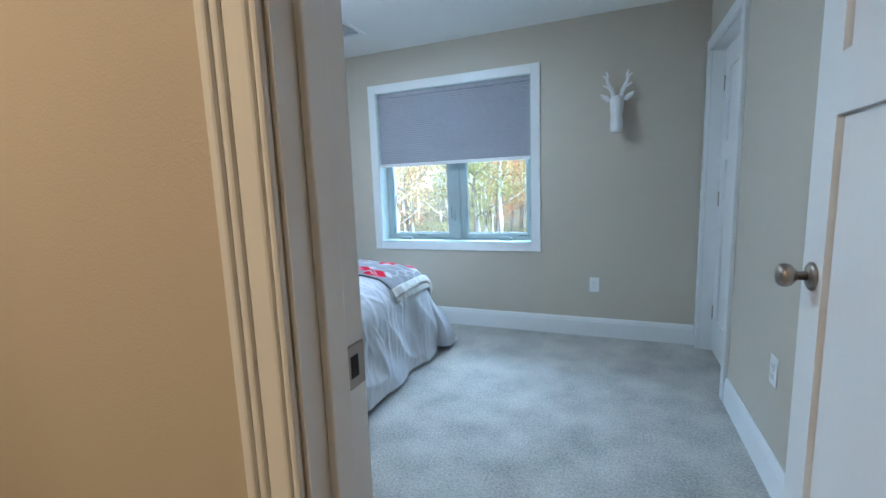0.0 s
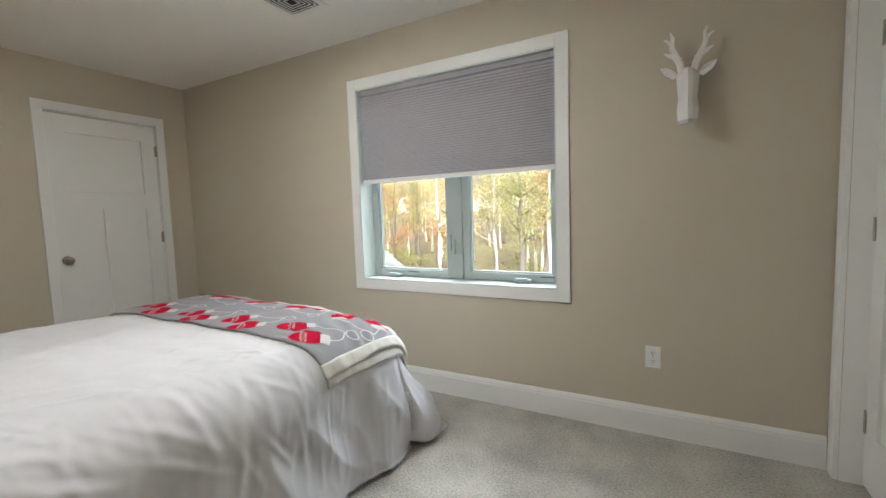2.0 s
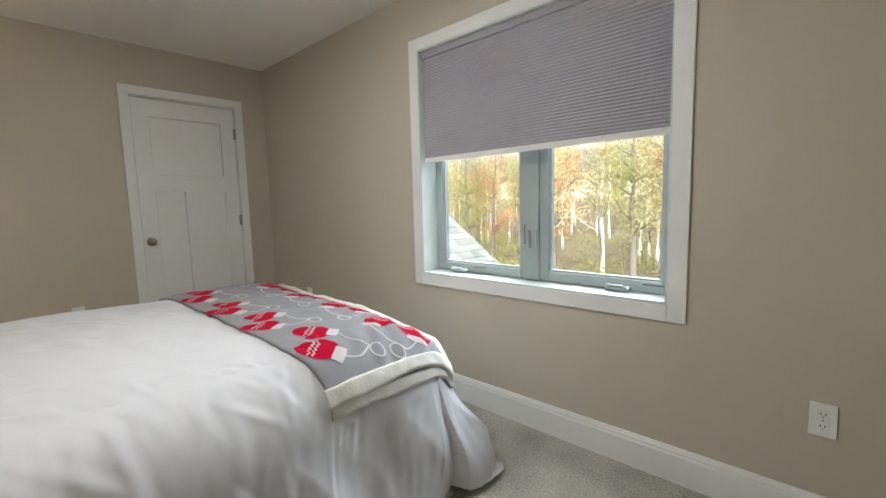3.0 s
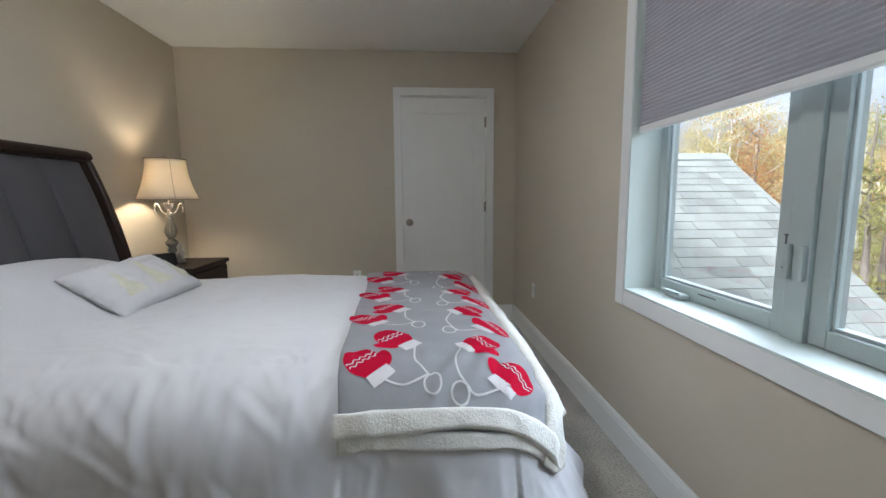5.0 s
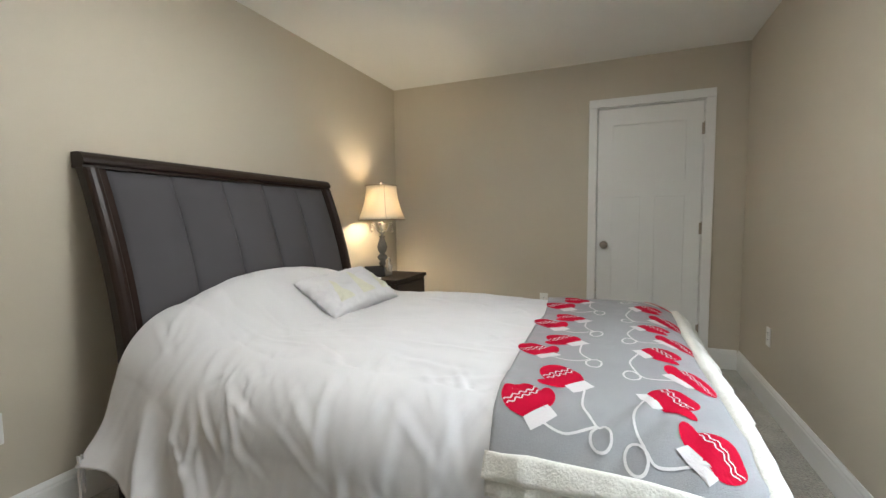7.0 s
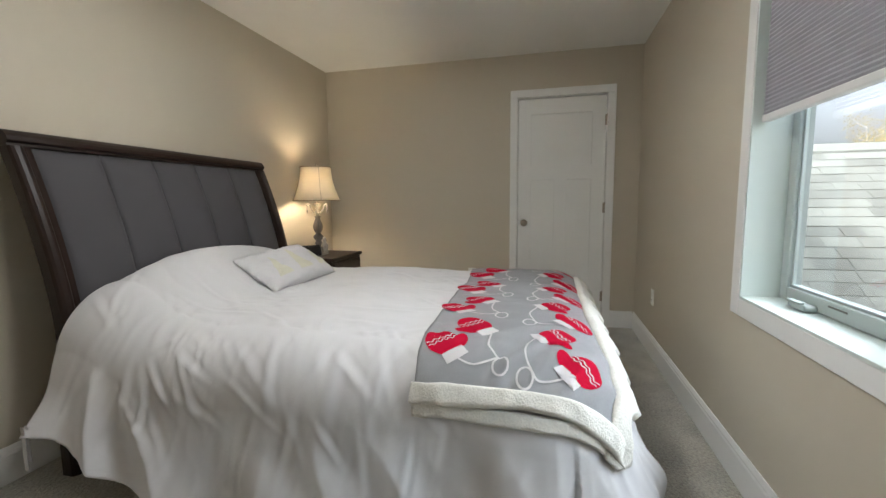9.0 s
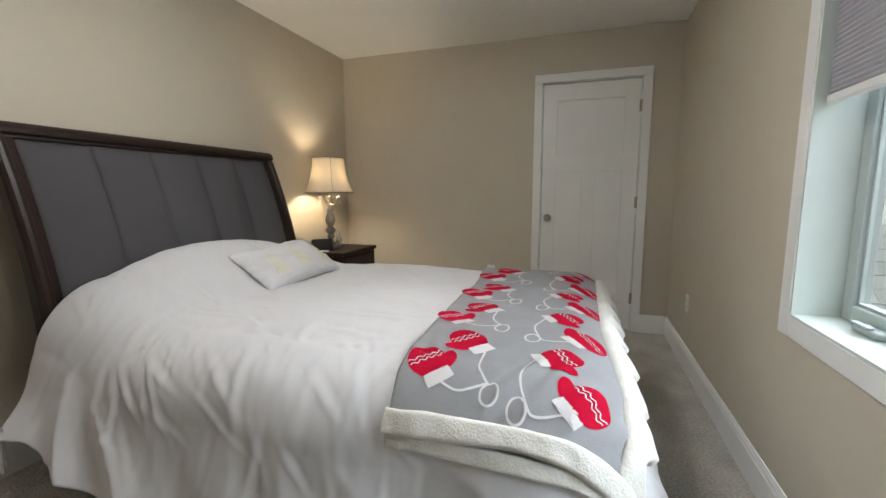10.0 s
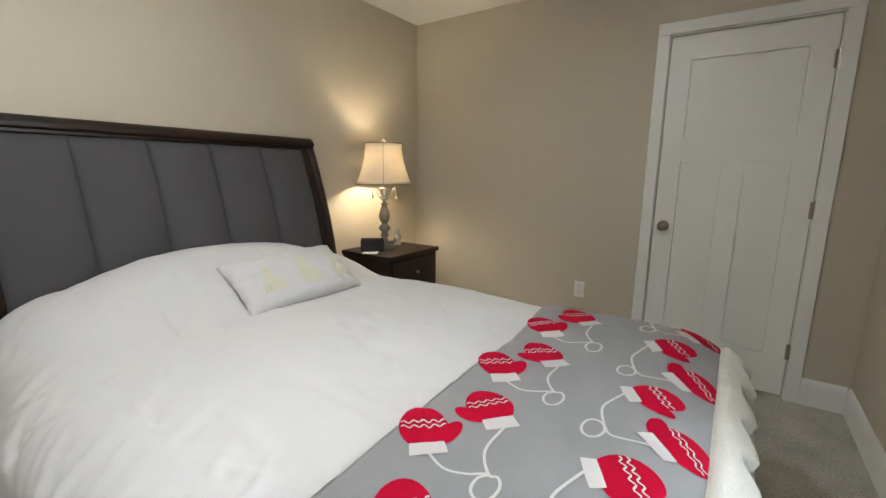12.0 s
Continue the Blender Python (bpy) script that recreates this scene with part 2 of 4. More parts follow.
structure("wall_hall", boxes(((-1.9, -1.82, 0), (1.4, -1.7, H)), ((-2.02, -1.82, 0), (-1.9, YS - 0.12, H)), ((1.4, -1.82, 0), (1.52, YS - 0.12, H)),
                             ((XR + 0.12, YE - 0.12, 0), (1.4, YE, H))), WALL, "greige painted walls of the hall", "wall")
structure("wall_closets", boxes(((XL - 0.3, LD0 - 0.1, 0), (XL - 0.2, LD1 + 0.1, H)), ((XR + 0.2, CD0 - 0.1, 0), (XR + 0.3, CD1 + 0.2, H))), WALL,
          "plain wall behind the closed doors", "wall")

BASE_PROFILE = ((0, 0), (0.015, 0), (0.015, 0.118), (0.012, 0.126), (0.012, 0.134), (0.007, 0.146), (0.005, 0.152), (0, 0.152))


def baseboard(p0, p1, out):
    structure("baseboard", extrude_profile(BASE_PROFILE, p0, p1, out), TRIM, "white moulded baseboard along the wall", "baseboard")


baseboard((XL, YN, 0), (XR - 0.022, YN, 0), (0, -1, 0))
baseboard((XL, YS, 0), (XL, LD0 - 0.067, 0), (1, 0, 0))
baseboard((XL, LD1 + 0.067, 0), (XL, YN - 0.016, 0), (1, 0, 0))
baseboard((XL + 0.016, YS, 0), (-0.8, YS, 0), (0, 1, 0))
baseboard((XR, YS + 0.02, 0), (XR, CD0 - 0.072, 0), (-1, 0, 0))
baseboard((-0.8, YE - 0.12, 0), (ED0 - 0.09, YE - 0.12, 0), (0, -1, 0))


# ---- doors: three-panel leaf, knob, hinges, jamb and casing ----
def knob(parent, y, z, x, side):
    m = pose(x, y, z, 0, 90 * side, 0)
    part("rosette", lathe([(0.033, 0), (0.033, 0.004), (0.026, 0.009), (0.012, 0.011)], 24, m=m), NICKEL, parent, "round aged nickel rosette", True)
    part("knob", lathe([(0.011, 0.008), (0.010, 0.028), (0.016, 0.033), (0.026, 0.042), (0.0285, 0.052), (0.026, 0.062), (0.017, 0.068), (0.0, 0.070)], 24, m=m),
         NICKEL, parent, "aged nickel door knob", True)


def door_leaf(parent, w, h, thick, mat=TRIM):
    """A leaf that spans y 0..w and z 0..h, its face at x 0 and its back at -thick."""
    leaf = bmesh.new()
    st, top, lock0, lock1, bot = 0.112, 0.135, 1.325, 1.45, 0.235
    mid = w / 2
    for lo, hi in (((0, 0), (st, h)), ((w - st, 0), (w, h)), ((st, h - top), (w - st, h)), ((st, lock0), (w - st, lock1)),
                   ((st, 0), (w - st, bot)), ((mid - 0.052, bot), (mid + 0.052, lock0))):
        add_box(leaf, (-thick, lo[0], lo[1]), (0, hi[0], hi[1]))
    leaf_ob = part("leaf", leaf, mat, parent)
    for lo, hi in (((st, lock1), (w - st, h - top)), ((st, bot), (mid - 0.052, lock0)), ((mid + 0.052, bot), (w - st, lock0))):
        q = 0.003
        p = boxes(((-thick + 0.012, lo[0] + q, lo[1] + q), (-0.012, hi[0] - q, hi[1] - q)), bevel=0.0015)
        for (y0, z0), (y1, z1) in (((lo[0], lo[1]), (lo[0] + q, hi[1])), ((hi[0] - q, lo[1]), (hi[0], hi[1])),
                                   ((lo[0] + q, lo[1]), (hi[0] - q, lo[1] + q)), ((lo[0] + q, hi[1] - q), (hi[0] - q, hi[1]))):
            add_box(p, (-thick + 0.016, y0, z0), (-0.017, y1, z1))
        part("panel", p, mat, leaf_ob)
    return leaf_ob


def hinge(parent, x, y, z):
    bm = lathe([(0.006, -0.045), (0.006, 0.045)], 10, m=pose(x, y, z))
    lathe([(0.008, 0.045), (0.004, 0.052)], 10, bm, pose(x, y, z))
    add_box(bm, (x - 0.006, y - 0.018, z - 0.044), (x - 0.002, y + 0.018, z + 0.044))
    part("hinge", bm, NICKEL, parent, "small aged nickel hinge")


def casing(parent, axis, plane, side, a0, a1, top, w=0.066, depth=0.018):
    """Flat casing with an eased edge round an opening from a0 to a1 along the axis."""
    def piece(lo, hi, lo_z, hi_z):
        if axis == "y":
            bm = box((plane, lo, lo_z), (plane + side * depth, hi, hi_z), 0.003)
        else:
            bm = box((lo, plane, lo_z), (hi, plane + side * depth, hi_z), 0.003)
        part("casing", bm, TRIM, parent)
    piece(a0 - w, a0, 0, top)
    piece(a1, a1 + w, 0, top)
    piece(a0 - w, a1 + w, top + 0.0005, top + w)


left_door = thing("door_1", "closed white three-panel door with a nickel knob", "door", kind="structure")
leaf_holder = door_leaf(left_door, 0.751, 2.040, 0.035)
leaf_holder.matrix_basis = pose(XL - 0.012, LD0 + 0.008, 0.012)
knob(left_door, 2.572, 0.943, XL - 0.012, 1)
for z in (0.28, 1.08, 1.84):
    hinge(left_door, XL - 0.002, LD1 - 0.001, z)
casing(left_door, "y", XL, 1, LD0, LD1, DOOR_H)
part("jamb", boxes(((XL - 0.12, LD0 - 0.001, 0), (XL - 0.001, LD0 + 0.004, DOOR_H)), ((XL - 0.12, LD1 - 0.004, 0), (XL - 0.001, LD1 + 0.001, DOOR_H)),
                   ((XL - 0.12, LD0 + 0.004, DOOR_H - 0.006), (XL - 0.001, LD1 - 0.004, DOOR_H + 0.001)),
                   ((XL - 0.075, LD0 + 0.004, 0), (XL - 0.05, LD0 + 0.02, DOOR_H - 0.006)), ((XL - 0.075, LD1 - 0.02, 0), (XL - 0.05, LD1 - 0.004, DOOR_H - 0.006))), TRIM, left_door)

closet = thing("door_2", "closed white closet door set back in its casing", "door", kind="structure")
leaf2 = door_leaf(closet, 0.75, 2.045, 0.035)
leaf2.matrix_basis = pose(XR + 0.078, CD1 - 0.005, 0.012, 0, 0, 180)
for z in (0.28, 1.08, 1.84):
    hinge(closet, XR + 0.078, CD1 - 0.006, z)
casing(closet, "y", XR, -1, CD0, CD1, DOOR_H, 0.07, 0.02)
part("jamb", boxes(((XR + 0.001, CD0 - 0.001, 0), (XR + 0.12, CD0 + 0.004, DOOR_H)), ((XR + 0.001, CD1 - 0.004, 0), (XR + 0.12, CD1 + 0.001, DOOR_H)),
                   ((XR + 0.001, CD0 + 0.004, DOOR_H - 0.006), (XR + 0.12, CD1 - 0.004, DOOR_H + 0.001))), TRIM, closet)

entry = thing("door_3", "open white three-panel entry door with a nickel knob", "door", kind="structure")
leaf3 = door_leaf(entry, 0.765, 2.045, 0.035)
leaf3.matrix_basis = pose(0.478, 0.562, 0.012) @ pose(0, 0, 0, 0, 0, 180 - 1.5) @ Matrix.Diagonal((1, -1, 1, 1))
swing = pose(0.478, 0.562, 0, 0, 0, -1.5)
for x, turn in ((0.0, -1), (0.035, 1)):
    m = swing @ pose(x, 0.705, 0.985, 0, 90 * turn, 0)
    part("rosette", lathe([(0.033, 0), (0.033, 0.004), (0.026, 0.009), (0.012, 0.011)], 24, m=m), NICKEL, entry, "round aged nickel rosette", True)
    part("knob", lathe([(0.011, 0.008), (0.010, 0.028), (0.016, 0.033), (0.026, 0.042), (0.0285, 0.052), (0.026, 0.062), (0.017, 0.068), (0.0, 0.070)], 24, m=m),
         NICKEL, entry, "aged nickel door knob", True)
casing(entry, "x", YE, 1, ED0, ED1, DOOR_H)
CASING_STEPS = ((0.0, 0.010, 0.011), (0.010, 0.042, 0.014), (0.042, 0.054, 0.018), (0.054, 0.070, 0.022))
for x_edge, way in ((ED0, -1), (ED1, 1)):
    moulding = bmesh.new()
    for w0, w1, depth in CASING_STEPS:
        xa, xb = sorted((x_edge + way * w0, x_edge + way * w1))
        add_box(moulding, (xa, YE - 0.12 - depth, 0), (xb, YE - 0.12, DOOR_H), 0.004)
    part("casing", moulding, TRIM, entry, "moulded white casing")
moulding = bmesh.new()
for w0, w1, depth in CASING_STEPS:
    add_box(moulding, (ED0 - 0.07, YE - 0.12 - depth, DOOR_H + 0.0005 + w0), (ED1 + 0.07, YE - 0.12, DOOR_H + 0.0005 + w1), 0.0025)
part("casing", moulding, TRIM, entry, "moulded white casing")
part("jamb", boxes(((ED0 - 0.001, YE - 0.119, 0), (ED0 + 0.006, YE - 0.001, DOOR_H)), ((ED1 - 0.006, YE - 0.119, 0), (ED1 + 0.001, YE - 0.001, DOOR_H)),
                   ((ED0 + 0.006, YE - 0.119, DOOR_H - 0.008), (ED1 - 0.006, YE - 0.001, DOOR_H + 0.001))), TRIM, entry)
part("door_stop", boxes(((ED0 + 0.006, YE - 0.085, 0), (ED0 + 0.018, YE - 0.045, DOOR_H - 0.008)), ((ED1 - 0.018, YE - 0.085, 0), (ED1 - 0.006, YE - 0.045, DOOR_H - 0.008)), bevel=0.003), TRIM, entry)
plate = part("strike_plate", boxes(((ED0 + 0.006, YE - 0.040, 0.955), (ED0 + 0.0085, YE + 0.004, 1.015)), bevel=0.001), NICKEL, entry, "worn nickel strike plate")
part("latch_hole", box((ED0 + 0.007, YE - 0.029, 0.970), (ED0 + 0.0092, YE - 0.012, 1.000)), DARK, plate)

# ---- window ----
window = thing("window_1", "white double casement window in a flat white casing", "window", kind="structure")
for lo, hi in (((WX0 - 0.07, YN - 0.013, WZ0 - 0.07), (WX0, YN, WZ1 + 0.07)), ((WX1, YN - 0.013, WZ0 - 0.07), (WX1 + 0.07, YN, WZ1 + 0.07)),
               ((WX0, YN - 0.0125, WZ1), (WX1, YN, WZ1 + 0.07)), ((WX0, YN - 0.0125, WZ0 - 0.07), (WX1, YN, WZ0))):
    part("casing", box(lo, hi, 0.003), TRIM, window)
part("window_frame", boxes(((WX0 - 0.001, YN - 0.009, WZ0), (WX0 + 0.008, YN + 0.19, WZ1)), ((WX1 - 0.008, YN - 0.009, WZ0), (WX1 + 0.001, YN + 0.19, WZ1)),
                           ((WX0 + 0.008, YN - 0.009, WZ1 - 0.008), (WX1 - 0.008, YN + 0.19, WZ1)), bevel=0.001), VINYL, window)
part("window_sill", box((WX0 + 0.008, YN - 0.011, WZ0 - 0.001), (WX1 - 0.008, YN + 0.19, WZ0 + 0.010), 0.002), VINYL, window)
mid_x = (WX0 + WX1) / 2 + 0.012
part("mullion", box((mid_x - 0.035, YN + 0.11, WZ0 + 0.01), (mid_x + 0.035, YN + 0.19, WZ1 - 0.008), 0.003), BACKLIT_VINYL, window)
for s0, s1 in ((WX0 + 0.008, mid_x - 0.035), (mid_x + 0.035, WX1 - 0.008)):
    f, y0, y1, z0, z1 = 0.052, YN + 0.125, YN + 0.175, WZ0 + 0.012, WZ1 - 0.01
    sash = part("sash", boxes(((s0, y0, z0), (s0 + f, y1, z1)), ((s1 - f, y0, z0), (s1, y1, z1)), ((s0 + f, y0, z0), (s1 - f, y1, z0 + f)), ((s0 + f, y0, z1 - f), (s1 - f, y1, z1)), bevel=0.004), BACKLIT_VINYL, window)
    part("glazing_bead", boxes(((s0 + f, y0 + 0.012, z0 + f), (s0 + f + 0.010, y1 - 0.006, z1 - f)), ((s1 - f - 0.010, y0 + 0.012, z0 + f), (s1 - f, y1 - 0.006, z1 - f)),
                               ((s0 + f + 0.010, y0 + 0.012, z0 + f), (s1 - f - 0.010, y1 - 0.006, z0 + f + 0.010)), bevel=0.002), BACKLIT_VINYL, sash)
    pane = part("pane", box((s0 + f + 0.002, y0 + 0.022, z0 + f + 0.002), (s1 - f - 0.002, y0 + 0.026, z1 - f - 0.002)), GLASS, sash, "clear window pane")
    pane.visible_shadow = False
    cx = s0 + (0.20 if s0 < -1.5 else 0.42)
    crank = part("crank_cover", box((cx - 0.055, y0 - 0.042, WZ0 + 0.011), (cx + 0.055, y0 - 0.001, WZ0 + 0.034), 0.009, 3), BACKLIT_VINYL, window, "white folding crank cover")
    part("crank_handle", box((cx - 0.048, y0 - 0.050, WZ0 + 0.034), (cx + 0.030, y0 - 0.030, WZ0 + 0.042), 0.003), BACKLIT_VINYL, crank)
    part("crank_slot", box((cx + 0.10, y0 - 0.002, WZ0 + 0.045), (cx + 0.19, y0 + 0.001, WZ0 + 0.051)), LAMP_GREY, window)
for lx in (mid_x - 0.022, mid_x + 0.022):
    part("lock_lever", box((lx - 0.008, YN + 0.095, 0.93), (lx + 0.008, YN + 0.111, 1.03), 0.004), BACKLIT_VINYL, window)
for lx in (mid_x - 0.055, WX1 - 0.035):
    part("keeper", boxes(((lx - 0.0018, YN + 0.1225, 0.955), (lx + 0.0018, YN + 0.1255, 1.055)), ((lx - 0.007, YN + 0.122, 0.955), (lx + 0.007, YN + 0.1255, 0.959)), ((lx - 0.007, YN + 0.122, 1.051), (lx + 0.007, YN + 0.1255, 1.055))), LAMP_GREY, window)

shade = thing("cellular_shade", "grey pleated cellular shade drawn halfway down the window", "window shade")
fabric = bmesh.new()
n_cell, top_z, low_z = 36, WZ1 - 0.045, 1.462
rows = []
for i in range(2 * n_cell + 1):
    z = top_z + (low_z - top_z) * (i / (2 * n_cell)) ** 0.93
    y = YN + 0.028 - (0.005 if i % 2 else 0.0)
    rows.append([fabric.verts.new((WX0 + 0.014, y, z)), fabric.verts.new((WX1 - 0.014, y, z))])
for i in range(2 * n_cell, -1, -1):
    z = top_z + (low_z - top_z) * (i / (2 * n_cell)) ** 0.93
    y = YN + 0.042 + (0.005 if i % 2 else 0.0)
    rows.append([fabric.verts.new((WX0 + 0.014, y, z)), fabric.verts.new((WX1 - 0.014, y, z))])
for a, b in zip(rows, rows[1:]):
    fabric.faces.new((a[0], a[1], b[1], b[0]))
part("pleated_fabric", fabric, SHADE, shade)
part("headrail", box((WX0 + 0.010, YN + 0.012, WZ1 - 0.045), (WX1 - 0.010, YN + 0.06, WZ1 - 0.009), 0.004), SHADE, shade)
part("bottom_rail", box((WX0 + 0.012, YN + 0.020, 1.435), (WX1 - 0.012, YN + 0.05, 1.462), 0.005), PLASTIC, shade, "pale grey bottom rail")

# ---- bed ----
BX0, BX1, BY1 = -2.92, -1.20, 3.02
bed = thing("bed", "dark wooden bed with a channelled grey upholstered headboard", "bed", pose(0, 0, 0))


def board_y(z):
    """How far the raked headboard's face stands from the wall side, by height."""
    return 0.645 + 0.222 * (1 - (1 - min(max((1.455 - z) / 0.85, 0.0), 1.0)) ** 1.55) - 0.05 * (1 - smoothstep(0.1, 0.6, z))


def raked(bm, x0, x1, z0, z1, back, front, steps=10, bulge=0.0, xs=1):
    """A slab that follows the headboard's rake."""
    grid = {}
    for i in range(steps + 1):
        z = z0 + (z1 - z0) * i / steps
        for j in range(xs + 1):
            u = j / xs
            x = x0 + (x1 - x0) * u
            swell = bulge * (1 - abs(2 * u - 1) ** 2.2) * (1 - abs(2 * i / steps - 1) ** 10)
            grid[i, j, 0] = bm.verts.new((x, board_y(z) + back, z))
            grid[i, j, 1] = bm.verts.new((x, board_y(z) + front + swell, z))
    for i in range(steps):
        for j in range(xs):
            for k in (0, 1):
                bm.faces.new((grid[i, j, k], grid[i, j + 1, k], grid[i + 1, j + 1, k], grid[i + 1, j, k]))
        for j in (0, xs):
            bm.faces.new((grid[i, j, 0], grid[i + 1, j, 0], grid[i + 1, j, 1], grid[i, j, 1]))
    for j in range(xs):
        for i in (0, steps):
            bm.faces.new((grid[i, j, 0], grid[i, j + 1, 0], grid[i, j + 1, 1], grid[i, j, 1]))
    return bm


HX0, HX1, HT = -2.860, -1.287, 1.455
FRAME_PROFILE = ((0.0, 0.018), (0.006, 0.030), (0.016, 0.037), (0.030, 0.040), (0.044, 0.037), (0.050, 0.030), (0.053, 0.022), (0.066, 0.020))


def loft(rings):
    """One closed skin through rings of points, capped at both ends."""
    bm = bmesh.new()
    made = [[bm.verts.new(p) for p in ring] for ring in rings]
    n = len(made[0])
    for lo, hi in zip(made, made[1:]):
        for i in range(n):
            bm.faces.new((lo[i], lo[(i + 1) % n], hi[(i + 1) % n], hi[i]))
    bm.faces.new(made[0]), bm.faces.new(made[-1])
    return bm


for outer, way in ((HX0, 1), (HX1, -1)):
    levels = [(HT - 0.066) * k / 22 for k in range(23)]
    part("headboard_post", loft([[(outer, board_y(z) - 0.03, z)] + [(outer + way * w, board_y(z) + front, z) for w, front in FRAME_PROFILE + ((0.085, 0.014),)]
                                 + [(outer + way * 0.085, board_y(z) - 0.03, z)] for z in levels]), ESPRESSO, bed)
part("headboard_top_rail", loft([[(x, board_y(HT) - 0.031, HT)] + [(x, board_y(HT - w) + front + 0.001, HT - w * 0.99) for w, front in FRAME_PROFILE]
                                 + [(x, board_y(HT) - 0.029, HT - 0.0655)] for x in (HX0, HX1)]), ESPRESSO, bed)
part("headboard_bottom_rail", raked(bmesh.new(), HX0 + 0.085, HX1 - 0.085, 0.42, 0.50, -0.025, 0.025, 3), ESPRESSO, bed)
cw = (HX1 - HX0 - 0.17) / 5
for i in range(5):
    x0 = HX0 + 0.085 + cw * i
    part("upholstered_channel", raked(bmesh.new(), x0 + 0.001, x0 + cw - 0.001, 0.50, HT - 0.066, -0.015, 0.008, 16, 0.034, 14), UPHOLSTERY, bed, smooth=True)
for x0 in (BX0 + 0.13, BX1 - 0.17):
    part("side_rail", box((x0, 0.87, 0.16), (x0 + 0.03, 2.80, 0.32), 0.004), ESPRESSO, bed)
for x in (BX0 + 0.13, BX1 - 0.20):
    for y in (0.86, 2.68):
        part("leg", box((x, y, 0), (x + 0.07, y + 0.07, 0.17), 0.004), ESPRESSO, bed)
part("mattress", box((BX0 + 0.16, 0.93, 0.32), (BX1 - 0.16, 2.78, 0.56), 0.05, 4), COTTON, bed, "white mattress under the duvet")

# ---- bedding: one draping rule that the duvet, the throw and its prints follow ----
R = 0.22
FX0, FX1, FY1 = BX0 + R, BX1 - R, BY1 - R

# creases: place, direction, length, width and depth of each, on the duvet's open side and top
crease_rng = random.Random(33)
CREASES = []
for _ in range(140):
    side = crease_rng.random() < 0.70
    ca = FX1 + crease_rng.triangular(-0.12, 0.50, 0.10) if side else crease_rng.uniform(FX0, FX1)
    cb = crease_rng.uniform(1.0, 2.55)
    way = crease_rng.gauss(0.30, 0.40) if side else crease_rng.uniform(0.7, 2.2)
    CREASES.append((ca, cb, math.cos(way), math.sin(way), crease_rng.uniform(0.05, 0.14) * (1 if side else 1.5), crease_rng.uniform(0.010, 0.021),
                    crease_rng.uniform(0.003, 0.009) * (1 if side else 0.4)))


def crease(a, b):
    total = 0.0
    for ca, cb, wx, wy, ln, wd, amp in CREASES:
        da, db = a - ca, b - cb
        if abs(da) < 0.36 and abs(db) < 0.36:
            along, across = (da * wx + db * wy) / ln, -da * wy + db * wx + 0.15 * (da * wx + db * wy) ** 2
            if abs(along) < 2.6:
                total += amp * math.exp(-along * along) * (math.exp(-(across / wd) ** 2) - 0.6 * math.exp(-((across - 1.9 * wd) / wd) ** 2))
    return total * (1 - smoothstep(2.35, 2.6, b))


def gather(b, d):
    """Long hanging folds on the open side, slanting a little and fading at the shoulder."""
    phase = b * 11 - d * 2.6 + 3.4 * noise.noise(Vector((b * 2.3, d * 1.4, 4.0)))
    ridge = (0.5 + 0.5 * math.sin(phase)) ** 2.6
    return 0.017 * (ridge - 0.30) * smoothstep(0.16, 0.55, d) * (0.45 + 0.9 * abs(noise.noise(Vector((b * 3.1, 7.0, d)))))


def crown(x, y):
    """Height of the made bed's top."""
    u = (x - (BX0 + BX1) / 2) / ((BX1 - BX0) / 2)
    z = 0.630 + 0.045 * (1 - u * u)
    z += 0.194 * (1 - smoothstep(0.95, 1.36, y)) * (1 - abs(u) ** 2.1) + 0.02 * (1 - smoothstep(0.9, 1.5, y))
    z += 0.012 * noise.noise(Vector((x * 2.2, y * 2.0, 1.0))) + 0.014 * smoothstep(1.45, 1.75, y) * (1 - smoothstep(1.75, 2.3, y))
    z += 0.036 * smoothstep(0.25, 0.72, -u) * smoothstep(1.0, 1.6, y)
    w = noise.noise(Vector((x * 5 + y * 3, y * 9 - x * 4, 3.0)))
    return z + 0.006 * w * smoothstep(1.0, 1.5, y) + 0.006 * abs(noise.noise(Vector((x * 9, y * 5, 8))))


